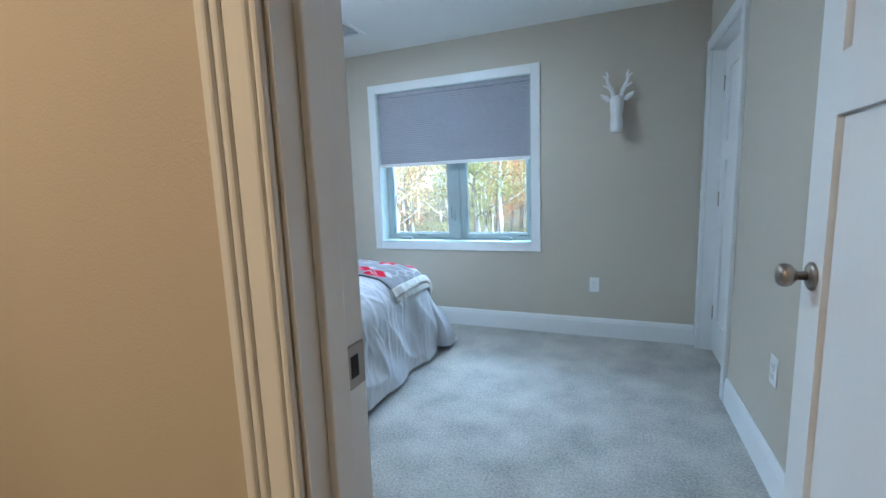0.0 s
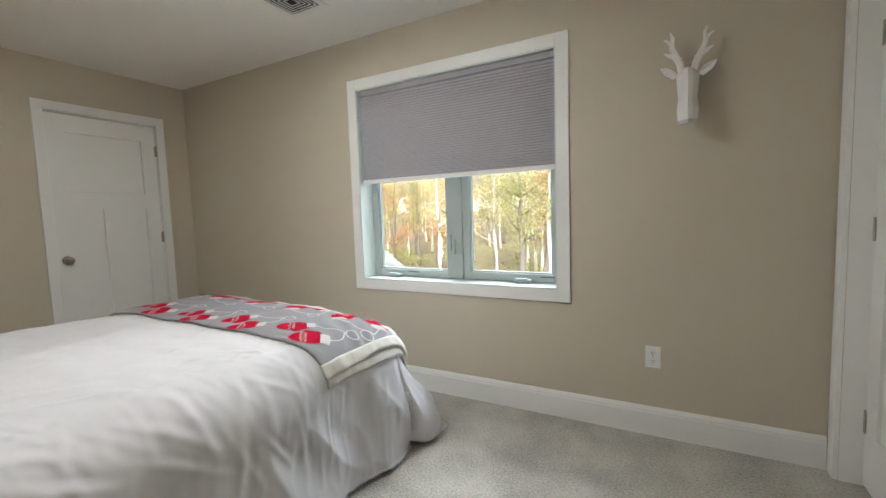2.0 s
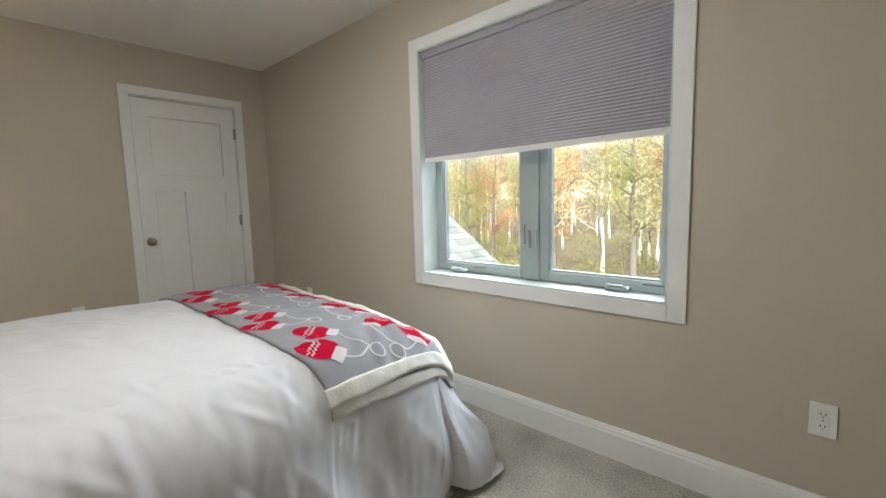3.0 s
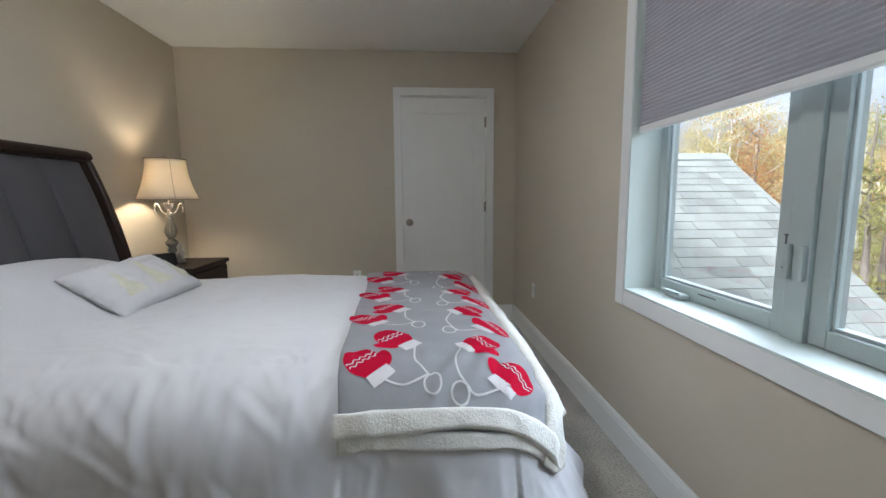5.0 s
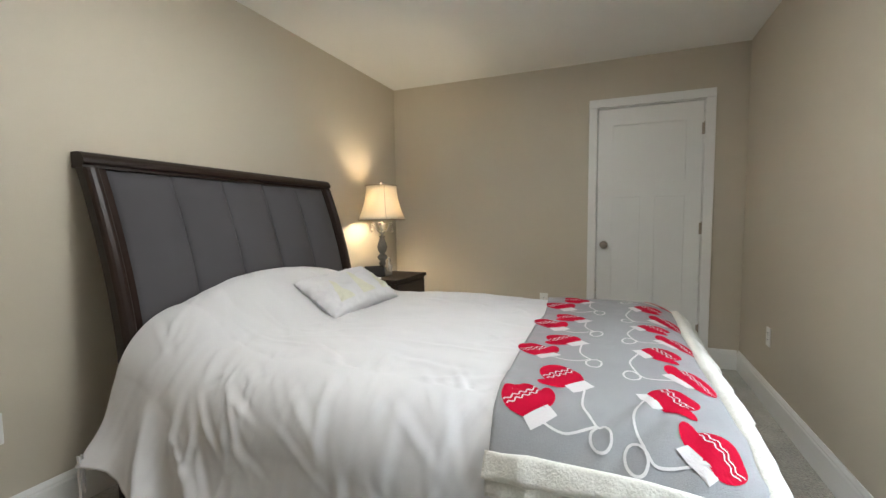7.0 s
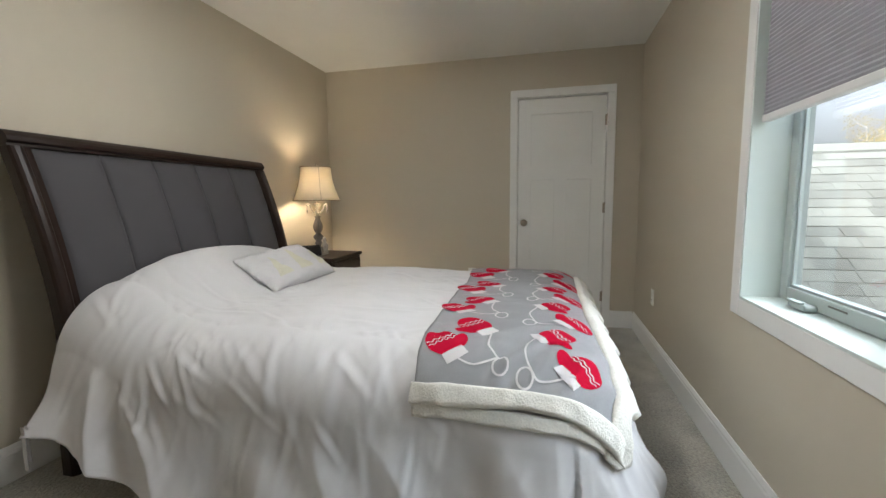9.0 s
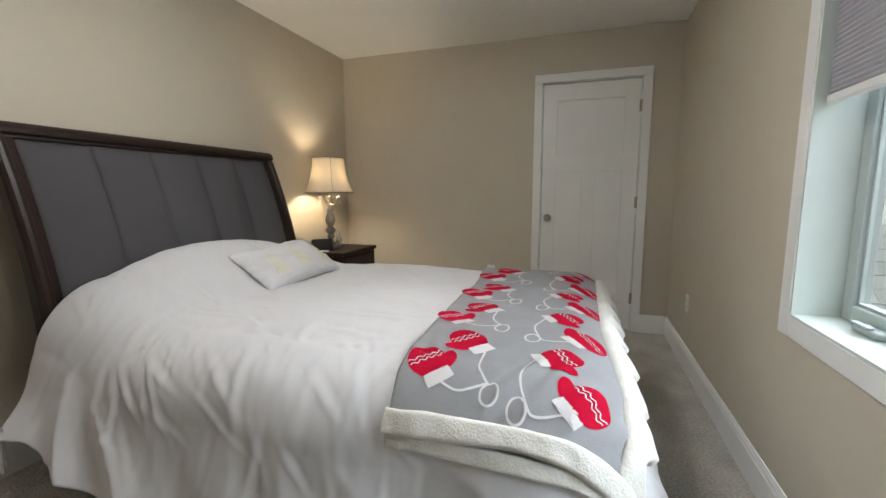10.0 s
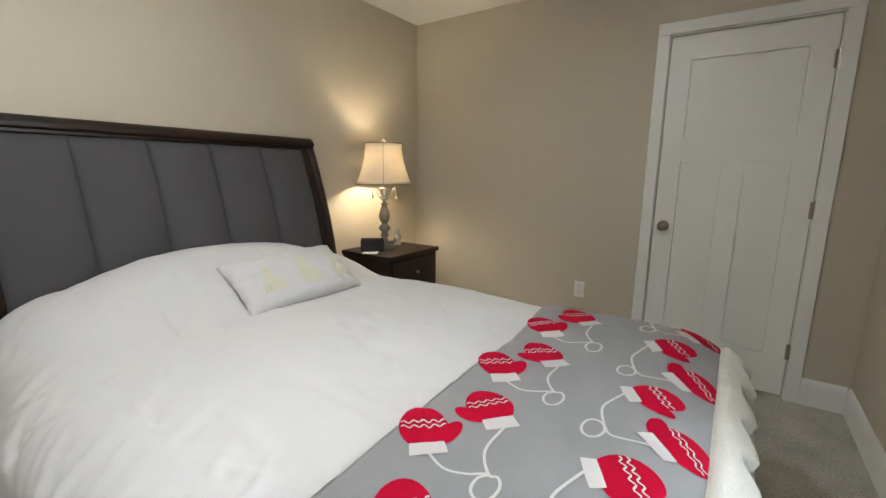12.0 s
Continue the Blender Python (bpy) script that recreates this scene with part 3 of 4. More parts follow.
def drape(a, b, off=0.0):
    """The flat cloth point (a, b) laid over the bed, off metres above the duvet."""
    tuck = 0.100 * (1 - smoothstep(1.0, 1.6, b))
    a -= tuck * smoothstep(FX1 - 0.3, FX1, a)
    x, y = min(max(a, FX0), FX1 - tuck), min(b, FY1)
    dx, dy = a - x, b - y
    d = math.hypot(dx, dy)
    if d > 0.70:
        dx, dy = dx * 0.70 / d, dy * 0.70 / d
        d = 0.70 + (0.9 if min(dx, dy) < 0.15 else 0.35) * (d - 0.70)
    zt = crown(x, y)
    fold = crease(a, b)
    if d < 1e-6:
        return Vector((x, y, zt + off + fold))
    ux, uy = dx / math.hypot(dx, dy), dy / math.hypot(dx, dy)
    quarter = R * math.pi / 2
    rr = R + off
    spread = 1 - smoothstep(0.95, 1.7, y)
    if d < quarter:
        out, z = rr * math.sin(d / R), zt - R + rr * math.cos(d / R)
        e = 0.0
    else:
        e = d - quarter
        flare = 0.10 + 0.34 * spread
        out, z = rr + flare * e, zt - R - (1 - flare * 0.3) * e
    out += 0.055 * spread * max(ux, 0.0) * min(d / quarter, 1.0) ** 2
    px, py = x + ux * 0.35, y + uy * 0.35
    f = smoothstep(0.10, 0.55, d)
    n1 = noise.noise(Vector((px * 3.2, py * 3.2, 0.2 + d * 0.5)))
    n2 = noise.noise(Vector((px * 3.6 + d * 1.8, py * 3.6 - d * 1.8, 5.0 + d * 0.7)))
    n3 = noise.noise(Vector((px * 19 + d * 4, py * 19 + d * 3, 9.0 + d * 2.5)))
    out += f * ((0.024 + 0.021 * smoothstep(1.2, 2.0, b)) * n1 + 0.034 * (1 - 2.4 * abs(n2)) * smoothstep(0.2, 0.6, d) + 0.008 * (0.30 - abs(n3)) - 0.016) + fold
    if ux > 0.3:
        out += ux * gather(b, d)
    if uy > 0.3:
        out += 0.035 * uy * f + 0.13 * smoothstep(0.45, 0.75, d) * max(min(ux, uy), 0.0)
        out += 0.09 * uy * smoothstep(-1.85, -1.40, a) * smoothstep(0.30, 0.60, d)
    floor_z = 0.012 + off
    if z < floor_z:
        out += 0.55 * (floor_z - z)
        z = floor_z + 0.012 * abs(n3)
    return Vector((x + ux * out, y + uy * out, z))


def throw_fold(a, b):
    """Soft diagonal folds near the throw's open end."""
    s = smoothstep(FX1 - 0.28, FX1 + 0.10, a) * smoothstep(2.45, 2.7, b)
    return 0.006 * s * math.sin((a * 0.55 + b) * 62 + 2.5 * noise.noise(Vector((a * 6, b * 6, 0))))


def cloth(name, a_of, b_of, na, nb, off, thick, mat, parent, label="", lump=0.0):
    """A closed sheet of cloth over the bed; a_of(u, v) and b_of(u, v) give its flat outline."""
    top, low = [], []
    for i in range(na + 1):
        for j in range(nb + 1):
            u, v = i / na, j / nb
            a, b = a_of(u, v), b_of(u, v)
            k = lump * noise.noise(Vector((a * 26, b * 26, 2.0))) if lump else (throw_fold(a, b) if mat is FLEECE else 0.0)
            edge = smoothstep(0, 0.12, min(u, 1 - u, v, 1 - v) * 1.0) if lump else 1.0
            top.append(drape(a, b, off + thick * (0.35 + 0.65 * edge) + k))
            low.append(drape(a, b, off))
    w = nb + 1
    size = len(top)
    faces = []
    for i in range(na):
        for j in range(nb):
            p = i * w + j
            faces.append((p, p + 1, p + w + 1, p + w))
            faces.append((size + p, size + p + w, size + p + w + 1, size + p + 1))
    rim = [i * w for i in range(na + 1)] + [na * w + j for j in range(1, w)] + [i * w + nb for i in range(na - 1, -1, -1)] + [j for j in range(nb - 1, 0, -1)]
    for p, q in zip(rim, rim[1:] + rim[:1]):
        faces.append((p, q, size + q, size + p))
    me = bpy.data.meshes.new(name)
    me.from_pydata([tuple(p) for p in top + low], [], faces)
    bm = bmesh.new()
    bm.from_mesh(me)
    return part(name, bm, mat, parent, label, True)


def lerp(a, b, t):
    return a + (b - a) * t


def near_drop(b):
    """Flat length of the duvet past the fold on the open side, shorter at the head."""
    return 0.67 + 0.12 * smoothstep(1.15, 2.3, b)


duvet = thing("duvet", "rumpled white cotton duvet hanging to the carpet", "duvet", pose(0, 0, 0))


def duvet_b(u, v):
    return lerp(0.90, FY1 + 0.72, v)


def duvet_a(u, v):
    b = duvet_b(u, v)
    s = near_drop(b)
    return lerp(FX0 - 0.66, FX1 + s, u)


cloth("duvet_cover", duvet_a, duvet_b, 320, 320, 0.0, 0.012, COTTON, duvet)
corner = drape(FX1 + near_drop(0.90) - 0.01, 0.91, 0.0)
tie = bmesh.new()
for k in range(2):
    add_box(tie, (corner.x - 0.004 + 0.012 * k, corner.y - 0.012, corner.z - 0.11 - 0.03 * k), (corner.x - 0.001 + 0.012 * k, corner.y + 0.006, corner.z + 0.03))
part("corner_tie", tie, COTTON, duvet, "white cloth corner tie")

throw = thing("throw_blanket", "grey fleece throw with red mittens and a cream sherpa border", "blanket", pose(0, 0, 0))


def throw_head(a):
    """The throw's edge towards the pillows."""
    return 2.31 + 0.05 * smoothstep(-2.9, -2.1, a) + 0.04 * smoothstep(-1.5, -1.15, a) + 0.006 * math.sin(a * 7)


TA0, TA1 = FX0 - 0.36, FX1 + 0.205


def throw_foot(a):
    """The seam between the fleece and the hem at the foot."""
    return 2.935 + 0.055 * smoothstep(-1.95, -1.5, a)


def throw_end(u, v):
    return lerp(throw_head(lerp(TA0, TA1, u)), throw_foot(lerp(TA0, TA1, u)) + 0.015, v)


cloth("fleece", lambda u, v: lerp(TA0, TA1, u), throw_end, 110, 60, 0.016, 0.012, FLEECE, throw)
cloth("sherpa_border", lambda u, v: TA1 - 0.012 + (0.056 + 0.008 * math.sin(v * 9)) * u - 0.012 * math.sin(v * 3.1), lambda u, v: lerp(throw_head(TA1) - 0.012, throw_foot(TA1) + 0.085, v), 10, 90, 0.022, 0.030, SHERPA, throw, "thick cream sherpa hem", 0.004)
cloth("sherpa_underside", lambda u, v: TA1 + 0.030 + (0.052 - 0.02 * v) * u, lambda u, v: lerp(throw_head(TA1) - 0.004, throw_foot(TA1) + 0.03, v), 8, 70, 0.016, 0.018, SHERPA, throw, "second fold of cream sherpa", 0.003)
cloth("sherpa_border", lambda u, v: lerp(TA0, TA1 + 0.07, u), lambda u, v: throw_foot(lerp(TA0, TA1, u)) + (0.085 + 0.030 * math.sin(lerp(TA0, TA1, u) * 38)) * v, 150, 8, 0.020, 0.034, SHERPA, throw, "scalloped cream sherpa hem", 0.004)

PRINT_OFF = 0.030


def laid(m, p, off):
    q = m @ Vector((*p, 0))
    return drape(q.x, q.y, off + throw_fold(q.x, q.y))


def patch(outline, centre, off, m, rings=4):
    """A filled outline in flat cloth coordinates, laid on the throw."""
    bm = bmesh.new()
    c = bm.verts.new(laid(m, centre, off))
    loops = []
    for r in range(1, rings + 1):
        loops.append([bm.verts.new(laid(m, (lerp(centre[0], x, r / rings), lerp(centre[1], y, r / rings)), off)) for x, y in outline])
    n = len(outline)
    for i in range(n):
        j = (i + 1) % n
        bm.faces.new((c, loops[0][i], loops[0][j]))
        for lo, hi in zip(loops, loops[1:]):
            bm.faces.new((lo[i], hi[i], hi[j], lo[j]))
    return bm


def ribbon(points, width, off, m):
    bm = bmesh.new()
    row = []
    for i, p in enumerate(points):
        p0, p1 = Vector(points[max(i - 1, 0)]), Vector(points[min(i + 1, len(points) - 1)])
        side = Vector((-(p1 - p0).y, (p1 - p0).x)).normalized() * width / 2
        row.append([bm.verts.new(laid(m, (p[0] + s * side.x, p[1] + s * side.y), off)) for s in (-1, 1)])
    for a, b in zip(row, row[1:]):
        bm.faces.new((a[0], a[1], b[1], b[0]))
    return bm


def ellipse(cx, cy, rx, ry, turn=0.0, n=20):
    c, s = math.cos(turn), math.sin(turn)
    return [(cx + rx * math.cos(t) * c - ry * math.sin(t) * s, cy + rx * math.cos(t) * s + ry * math.sin(t) * c) for t in (math.tau * i / n for i in range(n))]


def mitten(m, flip):
    """A printed mitten: palm at +y, cuff at -y, thumb on the flip side."""
    palm = [(x * (1 - 0.12 * smoothstep(0.0, -0.06, y)), max(y, -0.052)) for x, y in ellipse(0, 0.005, 0.064, 0.078, 0, 28)]
    hand = part("mitten_print", patch(palm, (0, 0), PRINT_OFF, m), RED, throw, "printed red mitten")
    part("thumb_print", patch(ellipse(flip * 0.062, -0.018, 0.024, 0.047, -flip * 0.75), (flip * 0.062, -0.018), PRINT_OFF + 0.0006, m, 3), RED, hand)
    part("cuff_print", patch([(-0.042, -0.047), (-0.014, -0.047), (0.014, -0.047), (0.042, -0.047), (0.044, -0.066), (0.045, -0.085), (0.015, -0.087), (-0.015, -0.087), (-0.045, -0.085), (-0.044, -0.066)], (0, -0.07), PRINT_OFF + 0.0012, m, 3), PRINT, hand, "white mitten cuff")
    for dy in (0.010, 0.027):
        zig = [(-0.057 + 0.114 * i / 24, dy + 0.0050 * math.sin(i * 1.15)) for i in range(25)]
        part("zigzag_print", ribbon(zig, 0.0042, PRINT_OFF + 0.0016, m), PRINT, hand, "white zigzag line")


def catmull(pts, n=6):
    out = []
    for i in range(len(pts) - 1):
        p0, p1, p2, p3 = (Vector(pts[min(max(k, 0), len(pts) - 1)]) for k in (i - 1, i, i + 1, i + 2))
        for s in range(n):
            t = s / n
            out.append(0.5 * (2 * p1 + (p2 - p0) * t + (2 * p0 - 5 * p1 + 4 * p2 - p3) * t * t + (3 * p1 - p0 - 3 * p2 + p3) * t ** 3))
    return out + [Vector(pts[-1])]


def cord(start, loop, end, turn):
    """The looped cord that joins the cuffs of a pair."""
    ring = [(loop[0] + 0.034 * math.cos(turn + k * math.tau / 8), loop[1] + 0.024 * math.sin(turn + k * math.tau / 8)) for k in range(9)]
    half_way = (lerp(start[0], loop[0], 0.5) + 0.012, lerp(start[1], loop[1], 0.5) - 0.012)
    part("cord_print", ribbon(catmull([start, half_way, *ring, (lerp(loop[0], end[0], 0.6) + 0.018, lerp(loop[1], end[1], 0.6) - 0.018), end]), 0.0062, PRINT_OFF + 0.0008, Matrix()), PRINT, throw, "white looped cord")


def flat(x, y, turn, size=(0.92, 0.92)):
    return pose(x, y, 0, 0, 0, turn) @ Matrix.Diagonal((*size, 1, 1))


def cuff_end(x, y, turn, size):
    p = flat(x, y, turn, size) @ Vector((0, -0.086, 0))
    return (p.x, p.y)


for i in range(6):
    for ax, step, ay, ta, fa, bx, by, tb, fb, lx, ly, turn, size in (
            (-1.380, 0.368, 2.408 + 0.045 * math.exp(-1.5 * i), 133, 1, -0.158, 0.080, 137, -1, 0.075, 0.195, 3.6, (0.88, 1.04)),
            (-1.335, 0.344, 2.884, 43, -1, -0.168, -0.074, 29, 1, 0.060, -0.160, 2.2, (0.88, 0.82))):
        x = ax - step * i
        if x > TA0 + 0.10:
            mitten(flat(x, ay, ta, size), fa)
        if x + bx > TA0 + 0.10:
            mitten(flat(x + bx, ay + by, tb, size), fb)
            cord(cuff_end(x, ay, ta, size), (x + lx, ay + ly), cuff_end(x + bx, ay + by, tb, size), turn)

# ---- small pillow leaning on the bolster under the duvet ----
pillow = thing("throw_pillow", "small white pillow printed with pale gold trees", "pillow", pose(-2.255, 1.275, 0.768, 31, -3, 180 - 5))


def pillow_surface(u, v, side):
    w, h = 0.285, 0.165
    pinch = 1 - 0.07 * (1 - u * u) * abs(v) - 0.05 * (1 - v * v) * abs(u)
    t = 0.062 * ((1 - u ** 4) * (1 - v ** 4)) ** 0.55
    wr = 0.009 * noise.noise(Vector((u * 5, v * 4, side))) * (1 - u * u * v * v)
    pucker = smoothstep(0.45, 0.9, max(abs(u), abs(v))) * (1 - max(abs(u), abs(v)) ** 8)
    wr += 0.010 * pucker * noise.noise(Vector((u * 9 + v * 5, v * 12 - u * 4, 3.0 + side)))
    return Vector((u * w * (1 - 0.06 * (1 - abs(v) ** 2) * abs(u)), v * h * (1 - 0.08 * (1 - u * u) * abs(v)), side * (t + wr)))


bm = bmesh.new()
for side in (-1, 1):
    g = [[bm.verts.new(pillow_surface(-1 + i / 28, -1 + j / 18, side)) for j in range(37)] for i in range(57)]
    for i in range(56):
        for j in range(36):
            bm.faces.new((g[i][j], g[i + 1][j], g[i + 1][j + 1], g[i][j + 1]))
bmesh.ops.remove_doubles(bm, verts=bm.verts, dist=0.0005)
part("cushion", bm, COTTON, pillow, smooth=True)
for cx, size in ((-0.52, 0.5), (0.12, 0.62), (0.74, 0.55)):
    bm = bmesh.new()
    g = []
    for i in range(9):
        v = -0.62 + 1.3 * size / 0.62 * i / 8 * 0.95
        hw = 0.20 * (1 - i / 8.6)
        g.append([bm.verts.new(pillow_surface(cx + hw * s, v, 1) + Vector((0, 0, 0.0025))) for s in (-1, -0.33, 0.33, 1)])
    for lo, hi in zip(g, g[1:]):
        for k in range(3):
            bm.faces.new((lo[k], lo[k + 1], hi[k + 1], hi[k]))
    part("tree_print", bm, GOLD_PRINT, pillow, "pale gold printed tree")

# ---- nightstand and what stands on it ----
NX0, NX1, NY0, NY1, NT = -3.675, -3.12, 0.635, 1.10, 0.696
stand = thing("nightstand", "dark espresso wooden nightstand with small knobs", "nightstand", pose(NX0, NY0, 0))
nw, nd = NX1 - NX0, NY1 - NY0
part("body", boxes(((0.012, 0.0, 0.08), (nw - 0.012, nd - 0.02, NT - 0.03)), bevel=0.003), ESPRESSO, stand)
part("top", box((0, -0.005, NT - 0.03), (nw, nd, NT), 0.004), ESPRESSO, stand)
for k, (z0, z1) in enumerate(((0.40, 0.645), (0.12, 0.385))):
    drawer = part("drawer", boxes(((0.03, nd - 0.0199, z0), (nw - 0.03, nd - 0.006, z1)), bevel=0.003), ESPRESSO, stand)
    part("knob", lathe([(0.006, 0), (0.005, 0.012), (0.013, 0.017), (0.014, 0.023), (0.008, 0.028), (0, 0.029)], 16, m=pose(nw / 2, nd - 0.006, (z0 + z1) / 2 + 0.03, -90)), SILVER, drawer, "small silver knob", True)
for x in (0.015, nw - 0.055):
    for y in (0.01, nd - 0.065):
        part("leg", box((x, y, 0), (x + 0.04, y + 0.04, 0.08), 0.003), ESPRESSO, stand)

LX, LY = -3.345, 0.845
lamp = thing("table_lamp", "lit table lamp, turned grey base and cream bell shade", "lamp", pose(LX, LY, NT))
part("base", boxes(((-0.06, -0.06, 0.0), (0.06, 0.06, 0.02)), ((-0.05, -0.05, 0.02), (0.05, 0.05, 0.032)), bevel=0.004), LAMP_GREY, lamp)
part("stem", lathe([(0.042, 0.032), (0.040, 0.045), (0.024, 0.066), (0.018, 0.082), (0.026, 0.094), (0.032, 0.104), (0.026, 0.114), (0.020, 0.122), (0.030, 0.134), (0.042, 0.150), (0.043, 0.160), (0.032, 0.174), (0.022, 0.184), (0.018, 0.190)], 24), LAMP_GREY, lamp, smooth=True)
part("fluted_bulb", lathe([(0.020, 0.190), (0.034, 0.215), (0.040, 0.240), (0.036, 0.265), (0.024, 0.300), (0.018, 0.322), (0.026, 0.330), (0.026, 0.336)], 48, flute=0.06, flutes=12), LAMP_GREY, lamp, "fluted dark grey stem", True)
part("cup", lathe([(0.014, 0.336), (0.012, 0.352), (0.026, 0.362), (0.028, 0.372), (0.014, 0.380), (0.012, 0.390), (0.022, 0.408), (0.034, 0.440), (0.036, 0.446), (0.010, 0.446)], 24), SILVER, lamp, "silvery turned cup", True)
for i in range(4):
    a = math.tau * i / 4 + 0.5
    c, s = math.cos(a), math.sin(a)
    prof = [(0.012, 0.372), (0.030, 0.372), (0.048, 0.392), (0.056, 0.420), (0.066, 0.440), (0.080, 0.442), (0.086, 0.430), (0.080, 0.420), (0.074, 0.426)]
    arm = part("arm", tube([(r * c, r * s, z) for r, z in prof], [0.004] * len(prof), 8), SILVER, lamp, "curled silver arm", True)
    for k, (zc, r) in enumerate(((0.405, 0.007), (0.378, 0.011))):
        part("crystal_drop", lathe([(0.0, zc + 1.5 * r), (r * 0.7, zc + 0.6 * r), (r, zc), (r * 0.6, zc - 0.9 * r), (0.0, zc - 1.4 * r)], 8, m=Matrix.Translation((0.084 * c, 0.084 * s, 0))), CRYSTAL, arm, "clear hanging crystal drop")
part("pole", lathe([(0.006, 0.446), (0.006, 0.765)], 10), NICKEL, lamp)
shade_rows = []
bm = bmesh.new()
for thick in (0.0, -0.0025):
    ring_set = []
    for i in range(13):
        t = i / 12
        r = 0.127 + 0.064 * (1 - t) ** 1.9 + 0.004 * (1 - t) + thick
        ring_set.append([bm.verts.new((r * (1 + 0.012 * abs(math.cos(4 * math.tau * k / 64)) * (1 - t)) * math.cos(math.tau * k / 64),
                                       r * math.sin(math.tau * k / 64), 0.472 + 0.282 * t)) for k in range(64)])
    for lo, hi in zip(ring_set, ring_set[1:]):
        for k in range(64):
            bm.faces.new((lo[k], lo[(k + 1) % 64], hi[(k + 1) % 64], hi[k]))
    shade_rows.append(ring_set)
for end in (0, -1):
    for k in range(64):
        bm.faces.new((shade_rows[0][end][k], shade_rows[0][end][(k + 1) % 64], shade_rows[1][end][(k + 1) % 64], shade_rows[1][end][k]))
lampshade = part("shade", bm, LINEN, lamp, "cream bell-shaped fabric shade", True)
for z, r in ((0.754, 0.1285), (0.472, 0.1965)):
    part("shade_trim", tube([(r * math.cos(math.tau * k / 48), r * math.sin(math.tau * k / 48), z) for k in range(49)], [0.0038] * 49, 6), SHADE_TRIM, lampshade, "taupe braid trim")
for k in range(4):
    a = math.tau * k / 4 + 0.72
    part("shade_seam", tube([((0.128 + 0.064 * (1 - t) ** 1.9 + 0.004 * (1 - t)) * math.cos(a), (0.128 + 0.064 * (1 - t) ** 1.9 + 0.004 * (1 - t)) * math.sin(a), 0.474 + 0.278 * t) for t in (j / 10 for j in range(11))], [0.0016] * 11, 5), SHADE_TRIM, lampshade)
part("spider", boxes(((-0.125, -0.002, 0.748), (0.125, 0.002, 0.752)), ((-0.002, -0.125, 0.7481), (0.002, 0.125, 0.7521))), NICKEL, lamp)
part("finial", lathe([(0.005, 0.752), (0.010, 0.760), (0.012, 0.770), (0.007, 0.782), (0.0, 0.786)], 14), CRYSTAL, lamp, "small glass finial", True)
part("bulb", lathe([(0.012, 0.56), (0.018, 0.575), (0.030, 0.605), (0.033, 0.625), (0.028, 0.645), (0.014, 0.657), (0.0, 0.660)], 18), BULB, lamp, "glowing warm bulb", True)

clock = thing("alarm_clock", "small black wedge-shaped alarm clock on the nightstand", "clock", pose(-3.215, 0.845, NT + 0.006, 0, 0, -46) @ Matrix.Scale(1.2, 4))
bm = bmesh.new()
prof = [(-0.035, 0), (0.035, 0), (0.030, 0.012), (-0.005, 0.070), (-0.025, 0.074), (-0.036, 0.060)]
ends = [[bm.verts.new((s * 0.068, y, z)) for y, z in prof] for s in (-1, 1)]
for i in range(6):
    bm.faces.new((ends[0][i], ends[0][(i + 1) % 6], ends[1][(i + 1) % 6], ends[1][i]))
bm.faces.new(ends[0]), bm.faces.new(ends[1])
bmesh.ops.bevel(bm, geom=bm.edges[:], offset=0.006, segments=3, affect="EDGES")
part("case", bm, BLACK, clock, smooth=False)
phone = new("paper_pad", finish("paper_pad", box((-0.085, -0.05, 0), (0.085, 0.05, 0.005), 0.0015), PLASTIC))
phone.matrix_basis = pose(-3.20, 0.855, NT + 0.0005, 0, 0, 32)
tagged(phone, "white paper pad under the black clock", "paper pad")

fig = lathe([(0.030, 0), (0.033, 0.008), (0.026, 0.018), (0.028, 0.045), (0.022, 0.075), (0.012, 0.088), (0.017, 0.098), (0.018, 0.108), (0.012, 0.118), (0.014, 0.124), (0.006, 0.136), (0, 0.138)], 20)
lathe([(0.0, -0.028), (0.011, -0.018), (0.013, 0.0), (0.009, 0.02), (0, 0.026)], 12, fig, pose(0.024, 0.006, 0.05, 20, 12, 0))
lathe([(0.0, -0.024), (0.010, -0.012), (0.011, 0.004), (0.007, 0.018), (0, 0.022)], 12, fig, pose(-0.022, 0.010, 0.058, 25, -14, 0))
figurine = new("figurine", finish("figurine", fig, SILVER, True))
figurine.matrix_basis = pose(-3.545, 0.79, NT)
tagged(figurine, "small shiny silver-white figurine on the nightstand", "figurine")


# ---- assumed ceiling light over the bed, unseen, added to fill the room ----
fixture = thing("ceiling_light", "assumed unseen ceiling light with a glowing frosted bowl", "ceiling light", pose(-1.5, 2.0, H) @ Matrix.Diagonal((1.4, 1.4, 1, 1)))
part("canopy", lathe([(0.070, 0.0), (0.072, -0.012), (0.060, -0.024), (0.014, -0.026), (0.014, -0.052), (0.0, -0.052)], 40), NICKEL, fixture, "unseen aged nickel canopy and stem", True)
part("bowl", lathe([(0.160, -0.054), (0.152, -0.070), (0.112, -0.086), (0.055, -0.094), (0.0, -0.096)], 40), BOWL, fixture, "unseen glowing bowl added to fill the room", True)


